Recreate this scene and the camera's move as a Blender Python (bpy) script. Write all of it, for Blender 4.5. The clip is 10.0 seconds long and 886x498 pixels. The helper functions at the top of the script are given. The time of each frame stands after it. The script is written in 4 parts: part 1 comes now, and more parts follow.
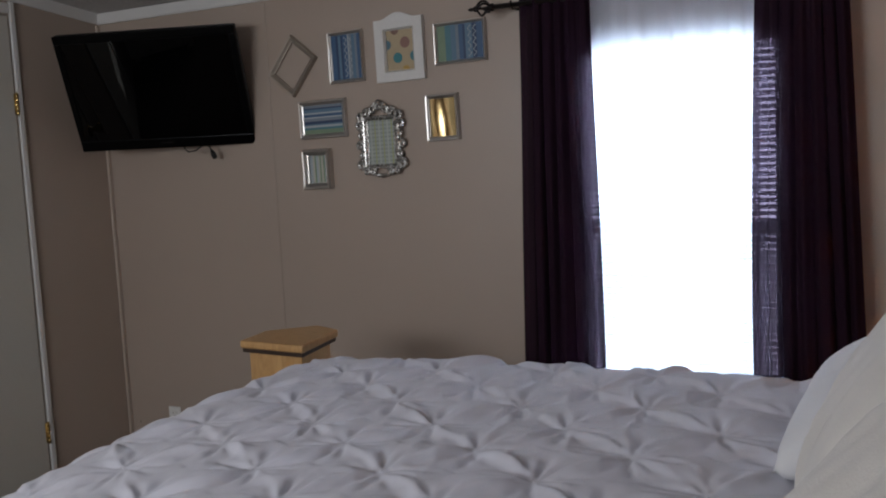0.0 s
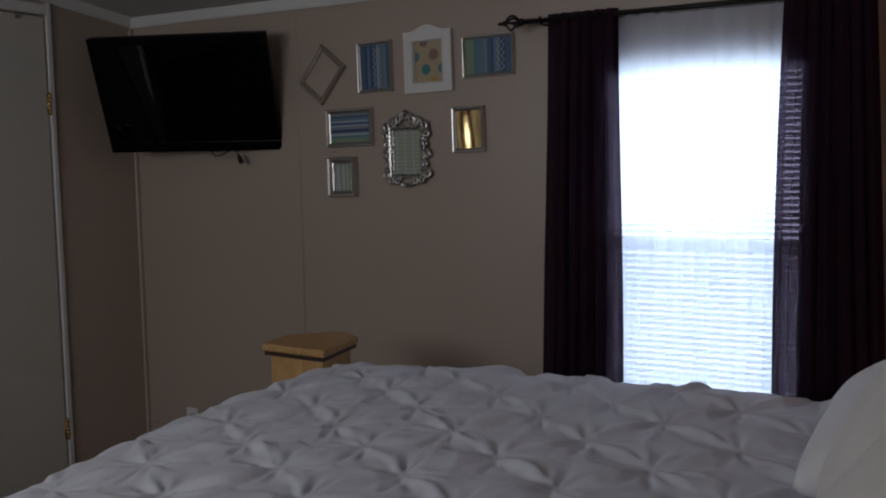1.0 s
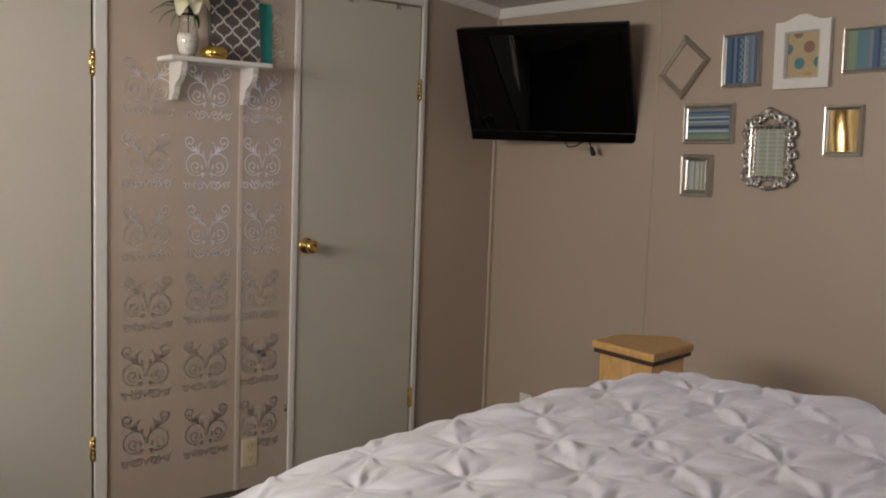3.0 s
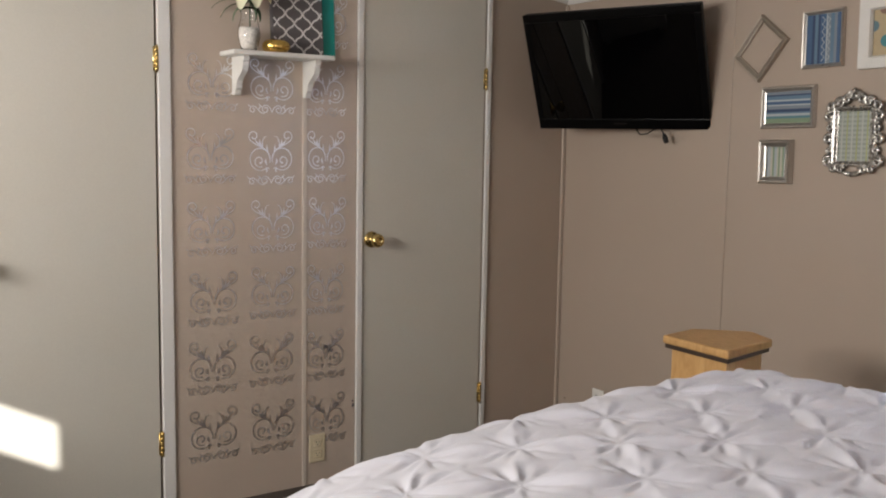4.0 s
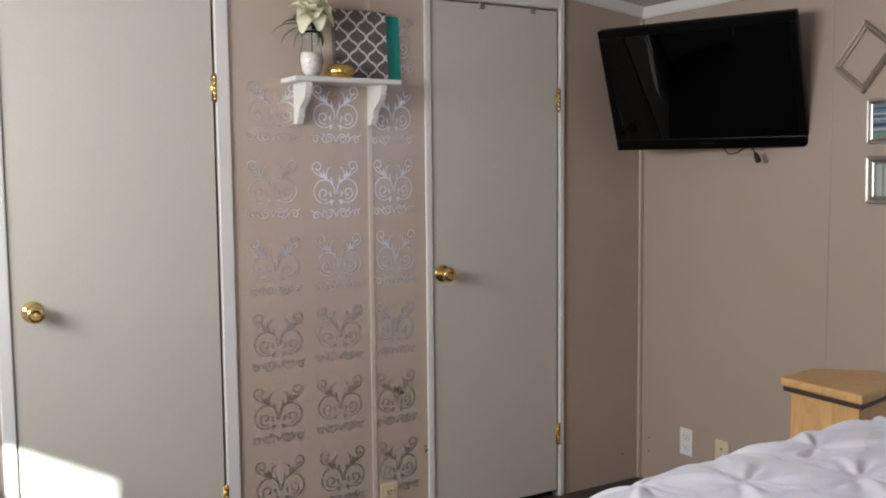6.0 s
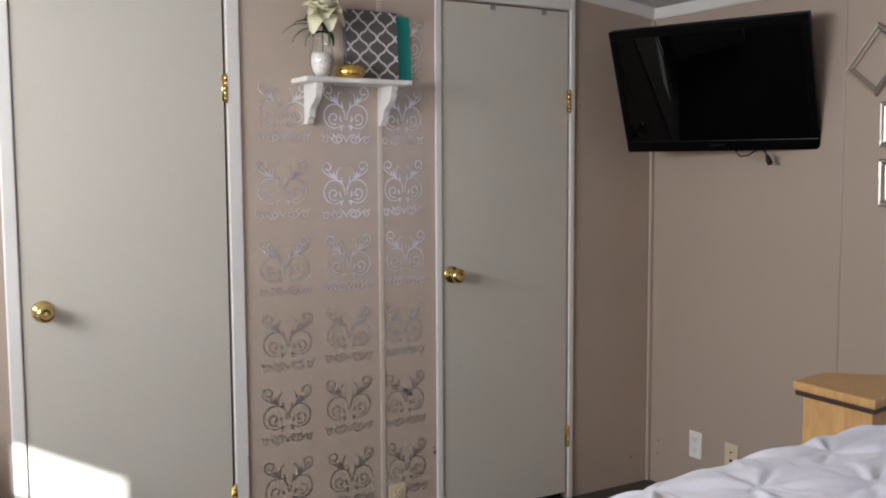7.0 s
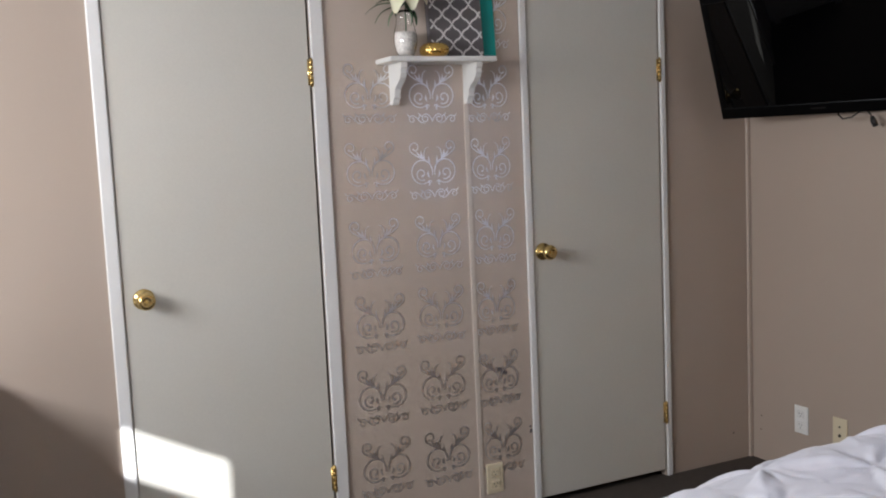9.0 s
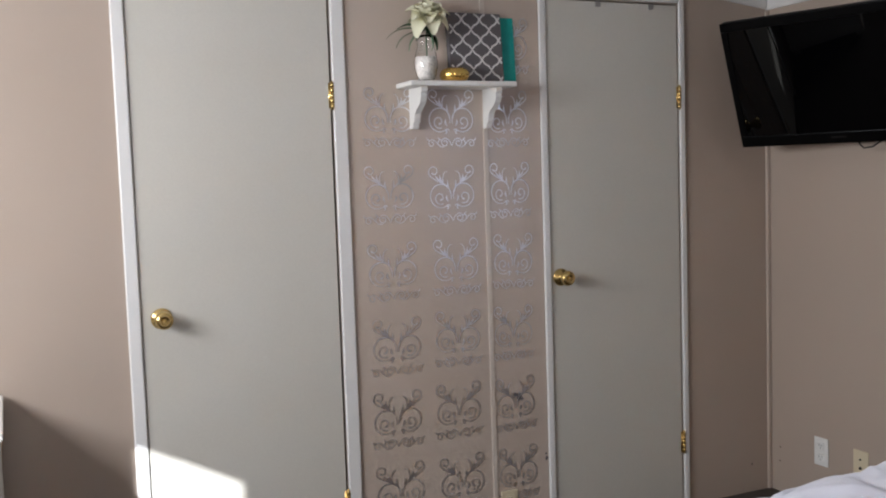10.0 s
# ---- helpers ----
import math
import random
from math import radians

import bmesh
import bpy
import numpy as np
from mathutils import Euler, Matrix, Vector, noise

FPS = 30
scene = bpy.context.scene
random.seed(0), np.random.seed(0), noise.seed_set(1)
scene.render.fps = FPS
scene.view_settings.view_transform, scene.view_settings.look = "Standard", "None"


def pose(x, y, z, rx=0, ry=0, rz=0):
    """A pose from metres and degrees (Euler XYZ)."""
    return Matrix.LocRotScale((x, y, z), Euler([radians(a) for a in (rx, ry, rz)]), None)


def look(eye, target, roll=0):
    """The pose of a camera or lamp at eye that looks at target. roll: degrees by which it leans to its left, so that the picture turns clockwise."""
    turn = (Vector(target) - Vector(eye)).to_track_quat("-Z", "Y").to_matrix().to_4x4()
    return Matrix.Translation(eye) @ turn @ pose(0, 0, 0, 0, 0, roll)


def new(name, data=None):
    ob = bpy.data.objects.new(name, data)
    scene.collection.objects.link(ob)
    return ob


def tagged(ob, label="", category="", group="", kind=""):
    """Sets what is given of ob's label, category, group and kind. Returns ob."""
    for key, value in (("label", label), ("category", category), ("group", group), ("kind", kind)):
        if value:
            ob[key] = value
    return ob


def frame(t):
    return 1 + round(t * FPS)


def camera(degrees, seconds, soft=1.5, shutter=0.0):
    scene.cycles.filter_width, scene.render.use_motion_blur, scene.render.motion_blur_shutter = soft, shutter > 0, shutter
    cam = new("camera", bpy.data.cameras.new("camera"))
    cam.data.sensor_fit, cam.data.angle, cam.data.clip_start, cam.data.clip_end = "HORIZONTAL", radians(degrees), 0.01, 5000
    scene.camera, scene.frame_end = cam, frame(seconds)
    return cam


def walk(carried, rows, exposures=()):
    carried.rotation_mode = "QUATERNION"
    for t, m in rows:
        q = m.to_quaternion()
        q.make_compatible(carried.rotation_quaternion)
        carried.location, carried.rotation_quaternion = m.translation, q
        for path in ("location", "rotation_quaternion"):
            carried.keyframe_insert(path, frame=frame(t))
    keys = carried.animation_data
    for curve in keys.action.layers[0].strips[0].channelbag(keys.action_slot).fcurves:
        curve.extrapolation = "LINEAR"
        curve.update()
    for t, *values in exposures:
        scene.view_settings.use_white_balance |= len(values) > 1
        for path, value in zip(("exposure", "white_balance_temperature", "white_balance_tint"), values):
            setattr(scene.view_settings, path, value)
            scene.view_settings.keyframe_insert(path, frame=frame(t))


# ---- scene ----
cam = camera(49.8, 10.0, soft=2.0)
PATH = [
    (0, (3.403, -3.096, 1.391), (2.445, -1.354, 1.177), -2.8),
    (0.5, (3.399, -3.105, 1.385), (2.486, -1.337, 1.185), -0.8),
    (1, (3.398, -3.131, 1.386), (2.41, -1.402, 1.2), -1.0),
    (1.5, (3.403, -3.134, 1.386), (2.306, -1.474, 1.188), -0.9),
    (2, (3.392, -3.082, 1.376), (2.103, -1.56, 1.229), 0.8),
    (2.5, (3.391, -3.054, 1.38), (1.937, -1.69, 1.214), 1.7),
    (4, (3.354, -2.94, 1.375), (1.709, -1.825, 1.152), 1.0),
    (4.5, (3.279, -2.89, 1.386), (1.591, -1.836, 1.185), -0.6),
    (5, (3.186, -2.867, 1.394), (1.508, -1.785, 1.272), -1.4),
    (5.5, (3.119, -2.886, 1.38), (1.427, -1.832, 1.222), -0.9),
    (7, (3.079, -2.901, 1.384), (1.37, -1.877, 1.213), -0.3),
    (7.5, (3.097, -2.891, 1.375), (1.385, -1.869, 1.208), -0.0),
    (8, (3.087, -2.884, 1.375), (1.354, -1.903, 1.192), -2.0),
    (8.5, (3.055, -2.897, 1.381), (1.282, -1.996, 1.168), -2.4),
    (9, (3.05, -2.89, 1.382), (1.256, -2.033, 1.17), -2.6),
    (9.5, (3.039, -2.894, 1.362), (1.236, -2.044, 1.191), -2.4),
    (10, (3.049, -2.892, 1.369), (1.235, -2.063, 1.216), -1.9),
]
# Exposure of the camera on its way
EXPO = [(0.0, 0.12, 5750, 10), (0.5, -0.46, 5750, 10), (1.0, -0.82, 5750, 10), (1.5, -0.97, 5950, 10), (2.0, -1.2, 6150, 10), (2.5, -0.14, 6800, 10), (4.0, 1.1, 6450, 10), (5.0, 1.25, 6150, 10), (7.0, 1.22, 5900, 10), (10.0, 1.11, 5750, 10)]
walk(cam, [(t, look(eye, target, roll)) for t, eye, target, roll in PATH], EXPO)

# ---- daylight and lamps ----
SUN_TO = Vector((-1.0, 0.75, -0.40))
world = bpy.data.worlds.new("sky")
scene.world = world
world.use_nodes = True
_wn = world.node_tree
_sky = _wn.nodes.new("ShaderNodeTexSky")
_sky.sky_type = "NISHITA"
_sky.sun_disc = False
_sky.sun_elevation = radians(17.7)
_sky.sun_rotation = math.atan2(1.0, -0.75)
_bg = _wn.nodes["Background"]
_bg.inputs["Strength"].default_value = 0.10
_wn.links.new(_sky.outputs["Color"], _bg.inputs["Color"])

sun_data = bpy.data.lights.new("sun", "SUN")
sun_data.energy = 5.0
sun_data.angle = radians(0.6)
sun_data.color = (1.0, 0.95, 0.88)
sun = new("sun", sun_data)
sun.matrix_world = look(-SUN_TO * 10, (0, 0, 0))

# daylight of the bright shaded window behind the camera's start
south_data = bpy.data.lights.new("south_window_daylight", "AREA")
south_data.shape = "RECTANGLE"
south_data.size, south_data.size_y = 1.7, 0.56
south_data.energy = 33.0
south_data.color = (1.0, 0.95, 0.89)
south_light = new("south_window_daylight", south_data)
south_light.matrix_world = look((1.46, -4.17, 1.68), (1.7, 0.0, 0.9))

# ---- materials ----


def mat(name, color, rough=0.6, metal=0.0, var=0.08, scale=6.0, grain=0.0, grain_scale=220.0, bump=0.0, sheen=0.0, coords="Object", spec=0.5, spread=0.07):
    """A painted, cloth or metal surface: broad stains, fine grain and relief."""
    m = bpy.data.materials.new(name)
    m.use_nodes = True
    t = m.node_tree
    p = t.nodes["Principled BSDF"]
    tc = t.nodes.new("ShaderNodeTexCoord")
    n1 = t.nodes.new("ShaderNodeTexNoise")
    n1.inputs["Scale"].default_value = scale
    n1.inputs["Detail"].default_value = 5
    n2 = t.nodes.new("ShaderNodeTexNoise")
    n2.inputs["Scale"].default_value = grain_scale
    n2.inputs["Detail"].default_value = 3
    for n in (n1, n2):
        t.links.new(tc.outputs[coords], n.inputs["Vector"])
    mix = t.nodes.new("ShaderNodeMixRGB")
    mix.inputs[1].default_value = (*[c * (1 - var) for c in color], 1)
    mix.inputs[2].default_value = (*[min(1, c * (1 + var)) for c in color], 1)
    t.links.new(n1.outputs["Fac"], mix.inputs[0])
    out = mix.outputs[0]
    if grain:
        g = t.nodes.new("ShaderNodeMixRGB")
        g.blend_type = "MULTIPLY"
        g.inputs[0].default_value = grain
        t.links.new(out, g.inputs[1])
        t.links.new(n2.outputs["Color"], g.inputs[2])
        rr = t.nodes.new("ShaderNodeValToRGB")
        rr.color_ramp.elements[0].position, rr.color_ramp.elements[1].position = 0.3, 0.7
        rr.color_ramp.elements[0].color = (0.45, 0.45, 0.45, 1)
        t.links.new(n2.outputs["Fac"], rr.inputs[0])
        t.links.new(rr.outputs[0], g.inputs[2])
        out = g.outputs[0]
    t.links.new(out, p.inputs["Base Color"])
    mr = t.nodes.new("ShaderNodeMapRange")
    mr.inputs["To Min"].default_value, mr.inputs["To Max"].default_value = max(0, rough - spread), min(1, rough + spread)
    t.links.new(n1.outputs["Fac"], mr.inputs["Value"])
    t.links.new(mr.outputs["Result"], p.inputs["Roughness"])
    p.inputs["Metallic"].default_value = metal
    p.inputs["Specular IOR Level"].default_value = spec
    if sheen:
        p.inputs["Sheen Weight"].default_value = sheen
    if bump:
        b = t.nodes.new("ShaderNodeBump")
        b.inputs["Strength"].default_value = bump
        b.inputs["Distance"].default_value = 0.004
        t.links.new(n2.outputs["Fac"], b.inputs["Height"])
        t.links.new(b.outputs["Normal"], p.inputs["Normal"])
    return m


def wood_mat(name, a, b, rough=0.4):
    m = bpy.data.materials.new(name)
    m.use_nodes = True
    t = m.node_tree
    p = t.nodes["Principled BSDF"]
    tc = t.nodes.new("ShaderNodeTexCoord")
    mp = t.nodes.new("ShaderNodeMapping")
    mp.inputs["Scale"].default_value = (14, 40, 3)
    n = t.nodes.new("ShaderNodeTexNoise")
    n.inputs["Scale"].default_value, n.inputs["Detail"].default_value, n.inputs["Distortion"].default_value = 3.0, 8, 1.2
    r = t.nodes.new("ShaderNodeValToRGB")
    r.color_ramp.elements[0].position, r.color_ramp.elements[1].position = 0.3, 0.72
    r.color_ramp.elements[0].color, r.color_ramp.elements[1].color = (*a, 1), (*b, 1)
    t.links.new(tc.outputs["Object"], mp.inputs["Vector"])
    t.links.new(mp.outputs[0], n.inputs["Vector"])
    t.links.new(n.outputs["Fac"], r.inputs[0])
    t.links.new(r.outputs[0], p.inputs["Base Color"])
    p.inputs["Roughness"].default_value = rough
    return m


def cloth_see_through(name, color, clear, translucent, weave=900.0, tint=(1, 1, 1)):
    """Thin cloth: some light goes straight through the weave, some is scattered through."""
    m = bpy.data.materials.new(name)
    m.use_nodes = True
    t = m.node_tree
    t.nodes.remove(t.nodes["Principled BSDF"])
    out = t.nodes["Material Output"]
    d = t.nodes.new("ShaderNodeBsdfDiffuse")
    d.inputs["Color"].default_value = (*color, 1)
    tr = t.nodes.new("ShaderNodeBsdfTranslucent")
    tr.inputs["Color"].default_value = (*color, 1)
    cl = t.nodes.new("ShaderNodeBsdfTransparent")
    cl.inputs["Color"].default_value = (*tint, 1)
    mx = t.nodes.new("ShaderNodeMixShader")
    mx.inputs[0].default_value = translucent
    t.links.new(d.outputs[0], mx.inputs[1])
    t.links.new(tr.outputs[0], mx.inputs[2])
    mx2 = t.nodes.new("ShaderNodeMixShader")
    tc = t.nodes.new("ShaderNodeTexCoord")
    n = t.nodes.new("ShaderNodeTexNoise")
    n.inputs["Scale"].default_value = weave
    mr = t.nodes.new("ShaderNodeMapRange")
    mr.inputs["From Min"].default_value, mr.inputs["From Max"].default_value = 0.3, 0.7
    mr.inputs["To Min"].default_value, mr.inputs["To Max"].default_value = clear * 0.6, clear * 1.4
    t.links.new(tc.outputs["Object"], n.inputs["Vector"])
    t.links.new(n.outputs["Fac"], mr.inputs["Value"])
    t.links.new(mr.outputs["Result"], mx2.inputs[0])
    t.links.new(mx.outputs[0], mx2.inputs[1])
    t.links.new(cl.outputs[0], mx2.inputs[2])
    t.links.new(mx2.outputs[0], out.inputs["Surface"])
    return m


def glow_mat(name, color, strength):
    m = bpy.data.materials.new(name)
    m.use_nodes = True
    t = m.node_tree
    t.nodes.remove(t.nodes["Principled BSDF"])
    e = t.nodes.new("ShaderNodeEmission")
    e.inputs["Color"].default_value = (*color, 1)
    e.inputs["Strength"].default_value = strength
    t.links.new(e.outputs[0], t.nodes["Material Output"].inputs["Surface"])
    return m


def glass_mat(name, color=(1, 1, 1), rough=0.0):
    m = bpy.data.materials.new(name)
    m.use_nodes = True
    p = m.node_tree.nodes["Principled BSDF"]
    p.inputs["Base Color"].default_value = (*color, 1)
    p.inputs["Transmission Weight"].default_value = 1.0
    p.inputs["Roughness"].default_value = rough
    p.inputs["IOR"].default_value = 1.45
    return m


WALL = mat("tan_vinyl_wall", (0.435, 0.358, 0.294), 0.35, var=0.05, scale=1.6, grain=0.10, grain_scale=420, bump=0.06)
WALL_PALE = mat("pale_tan_wall", (0.515, 0.432, 0.362), 0.335, var=0.07, scale=3.0, grain=0.08, grain_scale=300, bump=0.04)
CEIL = mat("popcorn_ceiling", (0.62, 0.60, 0.58), 0.9, var=0.06, scale=3, grain=0.35, grain_scale=75, bump=0.9)
TRIM = mat("white_trim_paint", (0.74, 0.73, 0.71), 0.38, var=0.05, scale=9, grain=0.06, bump=0.03)
BATTEN = mat("tan_batten", (0.60, 0.53, 0.46), 0.36, var=0.05, scale=7)
DOOR = mat("off_white_door_paint", (0.575, 0.555, 0.495), 0.45, var=0.03, scale=2.2, grain=0.07, grain_scale=160, bump=0.05)
CARPET = mat("brown_carpet", (0.075, 0.058, 0.047), 0.95, var=0.35, scale=28, grain=0.8, grain_scale=260, bump=1.0)
DARK = mat("painted_gap_shade", (0.012, 0.010, 0.009), 0.9, var=0.2)
BRASS = mat("polished_brass", (0.66, 0.49, 0.20), 0.20, metal=1.0, var=0.08, scale=30)
BRASS_OLD = mat("aged_brass", (0.55, 0.38, 0.13), 0.32, metal=1.0, var=0.25, scale=60)
SILVER_PAINT = mat("silver_stencil_paint", (0.86, 0.86, 0.93), 0.355, metal=1.0, var=0.18, scale=14)


def rubbed(m, lo=0.33, hi=0.45, least=0.45):
    """Wears a thin paint away in patches."""
    t = m.node_tree
    g = t.nodes.new("ShaderNodeNewGeometry")
    n = t.nodes.new("ShaderNodeTexNoise")
    n.inputs["Scale"].default_value, n.inputs["Detail"].default_value = 6.5, 4
    r = t.nodes.new("ShaderNodeMapRange")
    r.inputs["From Min"].default_value, r.inputs["From Max"].default_value = lo, hi
    r.inputs["To Min"].default_value, r.inputs["To Max"].default_value = least, 1.0
    t.links.new(g.outputs["Position"], n.inputs["Vector"])
    t.links.new(n.outputs["Fac"], r.inputs["Value"])
    t.links.new(r.outputs["Result"], t.nodes["Principled BSDF"].inputs["Alpha"])


rubbed(SILVER_PAINT)
SMUDGE = mat("dark_smudge", (0.10, 0.09, 0.10), 0.5, var=0.4, scale=90)
WHITE_PLASTIC = mat("white_plastic", (0.78, 0.77, 0.74), 0.35, var=0.03)
ALMOND = mat("almond_plastic", (0.66, 0.58, 0.41), 0.35, var=0.05)
SLOT = mat("black_slot", (0.01, 0.01, 0.01), 0.6)
TV_BODY = mat("black_gloss_plastic", (0.0016, 0.0016, 0.0018), 0.30, var=0.2, scale=12, spec=0.10)
TV_SCREEN = mat("dark_screen", (0.0008, 0.0008, 0.001), 0.012, var=0.3, scale=4, spec=0.25, spread=0.008)
STEEL = mat("dull_steel", (0.35, 0.34, 0.33), 0.4, metal=0.8, var=0.15, scale=40)
SILVER_FRAME = mat("brushed_silver_frame", (0.56, 0.54, 0.51), 0.30, metal=0.9, var=0.12, scale=40, grain=0.1)
PEWTER_FRAME = mat("champagne_frame", (0.42, 0.37, 0.31), 0.36, metal=0.7, var=0.12, scale=40, grain=0.1)
WHITE_FRAME = mat("white_frame_paint", (0.76, 0.75, 0.72), 0.42, var=0.05, scale=20, grain=0.08, bump=0.05)
ANTIQUE = mat("antique_silver", (0.56, 0.55, 0.53), 0.27, metal=0.9, var=0.75, scale=70, grain=0.45, grain_scale=200)
GOLD_FOIL = mat("gold_foil_print", (0.44, 0.33, 0.16), 0.10, metal=1.0, var=0.35, scale=22, bump=0.04, grain_scale=30)
MAPLE = wood_mat("honey_maple", (0.42, 0.235, 0.085), (0.56, 0.34, 0.14))
MAPLE_SHADE = wood_mat("maple_painted_shade", (0.20, 0.11, 0.045), (0.28, 0.16, 0.07), 0.6)
DARK_WOOD = mat("dark_brown_strip", (0.035, 0.020, 0.013), 0.45, var=0.2)
IRON = mat("black_iron", (0.018, 0.014, 0.013), 0.45, metal=0.5, var=0.3, scale=30)
DUVET = mat("white_cotton_duvet", (0.60, 0.60, 0.665), 0.85, var=0.03, scale=9, grain=0.05, grain_scale=700, bump=0.08, sheen=0.2)
PILLOW = mat("ivory_pillow_cotton", (0.62, 0.595, 0.555), 0.85, var=0.05, scale=14, grain=0.10, grain_scale=520, bump=0.15, sheen=0.2)
PILLOW_W = mat("white_pillow_cotton", (0.74, 0.74, 0.75), 0.85, var=0.03, scale=10, grain=0.05, grain_scale=600, bump=0.1, sheen=0.2)
PLUM = cloth_see_through("dark_plum_cloth", (0.022, 0.011, 0.020), 0.030, 0.05, tint=(0.95, 0.72, 0.92))
SHEER = cloth_see_through("white_sheer", (0.85, 0.86, 0.90), 0.20, 0.74)
SLAT = cloth_see_through("white_blind_vinyl", (0.85, 0.87, 0.92), 0.0, 0.36, 60)
SCREEN = cloth_see_through("insect_screen", (0.10, 0.12, 0.15), 0.62, 0.0)
SHADE = cloth_see_through("cream_roller_shade", (0.80, 0.74, 0.64), 0.02, 0.6)
SKY_GLOW = glow_mat("bright_overcast", (0.80, 0.90, 1.0), 16.0)
GLASS = glass_mat("clear_glass")
GREY_PRINT = mat("charcoal_paper", (0.115, 0.105, 0.11), 0.55, var=0.08, scale=20)
WHITE_INK = mat("white_ink", (0.72, 0.71, 0.70), 0.6, var=0.04)
TEAL = mat("teal_cover", (0.010, 0.33, 0.29), 0.5, var=0.08, scale=10)
PETAL = mat("cream_petal", (0.72, 0.70, 0.52), 0.6, var=0.08, scale=30)
LEAF = mat("dark_leaf", (0.035, 0.085, 0.035), 0.5, var=0.3, scale=40)
LEAF_PALE = mat("pale_leaf", (0.16, 0.20, 0.13), 0.5, var=0.3, scale=40)
BEADS = mat("pearl_beads", (0.66, 0.62, 0.57), 0.36, var=0.3, scale=90, grain=0.9, grain_scale=210, bump=1.0)
GOLD = mat("gold_ceramic", (0.82, 0.56, 0.16), 0.2, metal=1.0, var=0.12, scale=40)
LAMP_GLOW = glow_mat("warm_bulb", (1.0, 0.44, 0.16), 450.0)
LAMP_SHADE = cloth_see_through("lamp_shade_cloth", (0.75, 0.62, 0.45), 0.0, 0.5)

# ---- mesh helpers ----


def finish(name, bm, material, smooth=False):
    bmesh.ops.recalc_face_normals(bm, faces=bm.faces[:])
    me = bpy.data.meshes.new(name)
    bm.to_mesh(me)
    bm.free()
    for m in (material if isinstance(material, (list, tuple)) else [material]):
        me.materials.append(m)
    if smooth:
        me.polygons.foreach_set("use_smooth", [True] * len(me.polygons))
    return new(name, me)


def part(name, bm, material, parent, label="", smooth=False):
    """One mesh under a thing or under a part; its points are given in the thing's own frame."""
    ob = finish(name, bm, material, smooth)
    ob.parent = parent
    return tagged(ob, label) if label else ob


def thing(name, label, category, m=None, group=""):
    ob = new(name)
    ob.empty_display_size = 0.05
    ob.matrix_basis = m or Matrix()
    return tagged(ob, label, category, group)


def setting(name, bm, material, label, smooth=False):
    return tagged(finish(name, bm, material, smooth), label, kind="structure")


def box(bm, a, b, bevel=0.0, seg=1):
    """A box from corner a to corner b, its edges rounded by bevel."""
    a, b = Vector(a), Vector(b)
    r = bmesh.ops.create_cube(bm, size=1.0, matrix=Matrix.Translation((a + b) / 2) @ Matrix.Diagonal((*[abs(q) for q in b - a], 1)))
    if bevel:
        es = list({e for v in r["verts"] for e in v.link_edges})
        bmesh.ops.bevel(bm, geom=es, offset=bevel, segments=seg, profile=0.5, affect="EDGES")
    return bm


def prism(bm, poly, along):
    """A polygon (3D points) pushed along a vector."""
    lo = [bm.verts.new(p) for p in poly]
    hi = [bm.verts.new(Vector(p) + Vector(along)) for p in poly]
    bm.faces.new(lo)
    bm.faces.new(hi[::-1])
    for i in range(len(poly)):
        j = (i + 1) % len(poly)
        bm.faces.new((lo[i], lo[j], hi[j], hi[i]))
    return bm


def lathe(bm, profile, n=24, m=None, wobble=None):
    """A turned shape about z from (radius, height) pairs."""
    m = m or Matrix()
    rings = []
    for r, z in profile:
        ring = []
        for i in range(n):
            a = 2 * math.pi * i / n
            k = r * (wobble(a, z) if wobble else 1)
            ring.append(bm.verts.new(m @ Vector((k * math.cos(a), k * math.sin(a), z))))
        rings.append(ring)
    for p, q in zip(rings, rings[1:]):
        for i in range(n):
            bm.faces.new((p[i], p[(i + 1) % n], q[(i + 1) % n], q[i]))
    bm.faces.new(rings[0][::-1])
    bm.faces.new(rings[-1])
    return bm


def tube(bm, pts, r, n=6):
    """A round bar along points; r is one radius or one for each point."""
    pts = [Vector(p) for p in pts]
    rs = r if isinstance(r, (list, tuple)) else [r] * len(pts)
    rings = []
    side = None
    for i, p in enumerate(pts):
        d = (pts[min(i + 1, len(pts) - 1)] - pts[max(i - 1, 0)]).normalized()
        if side is None:
            side = d.orthogonal().normalized()
        side = (side - d * side.dot(d)).normalized()
        up = d.cross(side)
        rings.append([bm.verts.new(p + rs[i] * (math.cos(2 * math.pi * k / n) * side + math.sin(2 * math.pi * k / n) * up)) for k in range(n)])
    for p, q in zip(rings, rings[1:]):
        for i in range(n):
            bm.faces.new((p[i], p[(i + 1) % n], q[(i + 1) % n], q[i]))
    bm.faces.new(rings[0][::-1])
    bm.faces.new(rings[-1])
    return bm


def ribbon(bm, pts, widths, lift=0.0, thick=0.0006):
    """A thin painted stroke in the local xz plane (y towards the viewer is -y), with its own small thickness."""
    n = len(pts)
    ws = widths if isinstance(widths, (list, tuple)) else [widths] * n
    lo, hi = [], []
    for i, (x, z) in enumerate(pts):
        x0, z0 = pts[max(i - 1, 0)]
        x1, z1 = pts[min(i + 1, n - 1)]
        dx, dz = x1 - x0, z1 - z0
        k = math.hypot(dx, dz) or 1
        nx, nz = -dz / k * ws[i] / 2, dx / k * ws[i] / 2
        lo.append(bm.verts.new((x - nx, -lift - thick, z - nz)))
        hi.append(bm.verts.new((x + nx, -lift - thick, z + nz)))
    for i in range(n - 1):
        bm.faces.new((lo[i], lo[i + 1], hi[i + 1], hi[i]))
    return bm


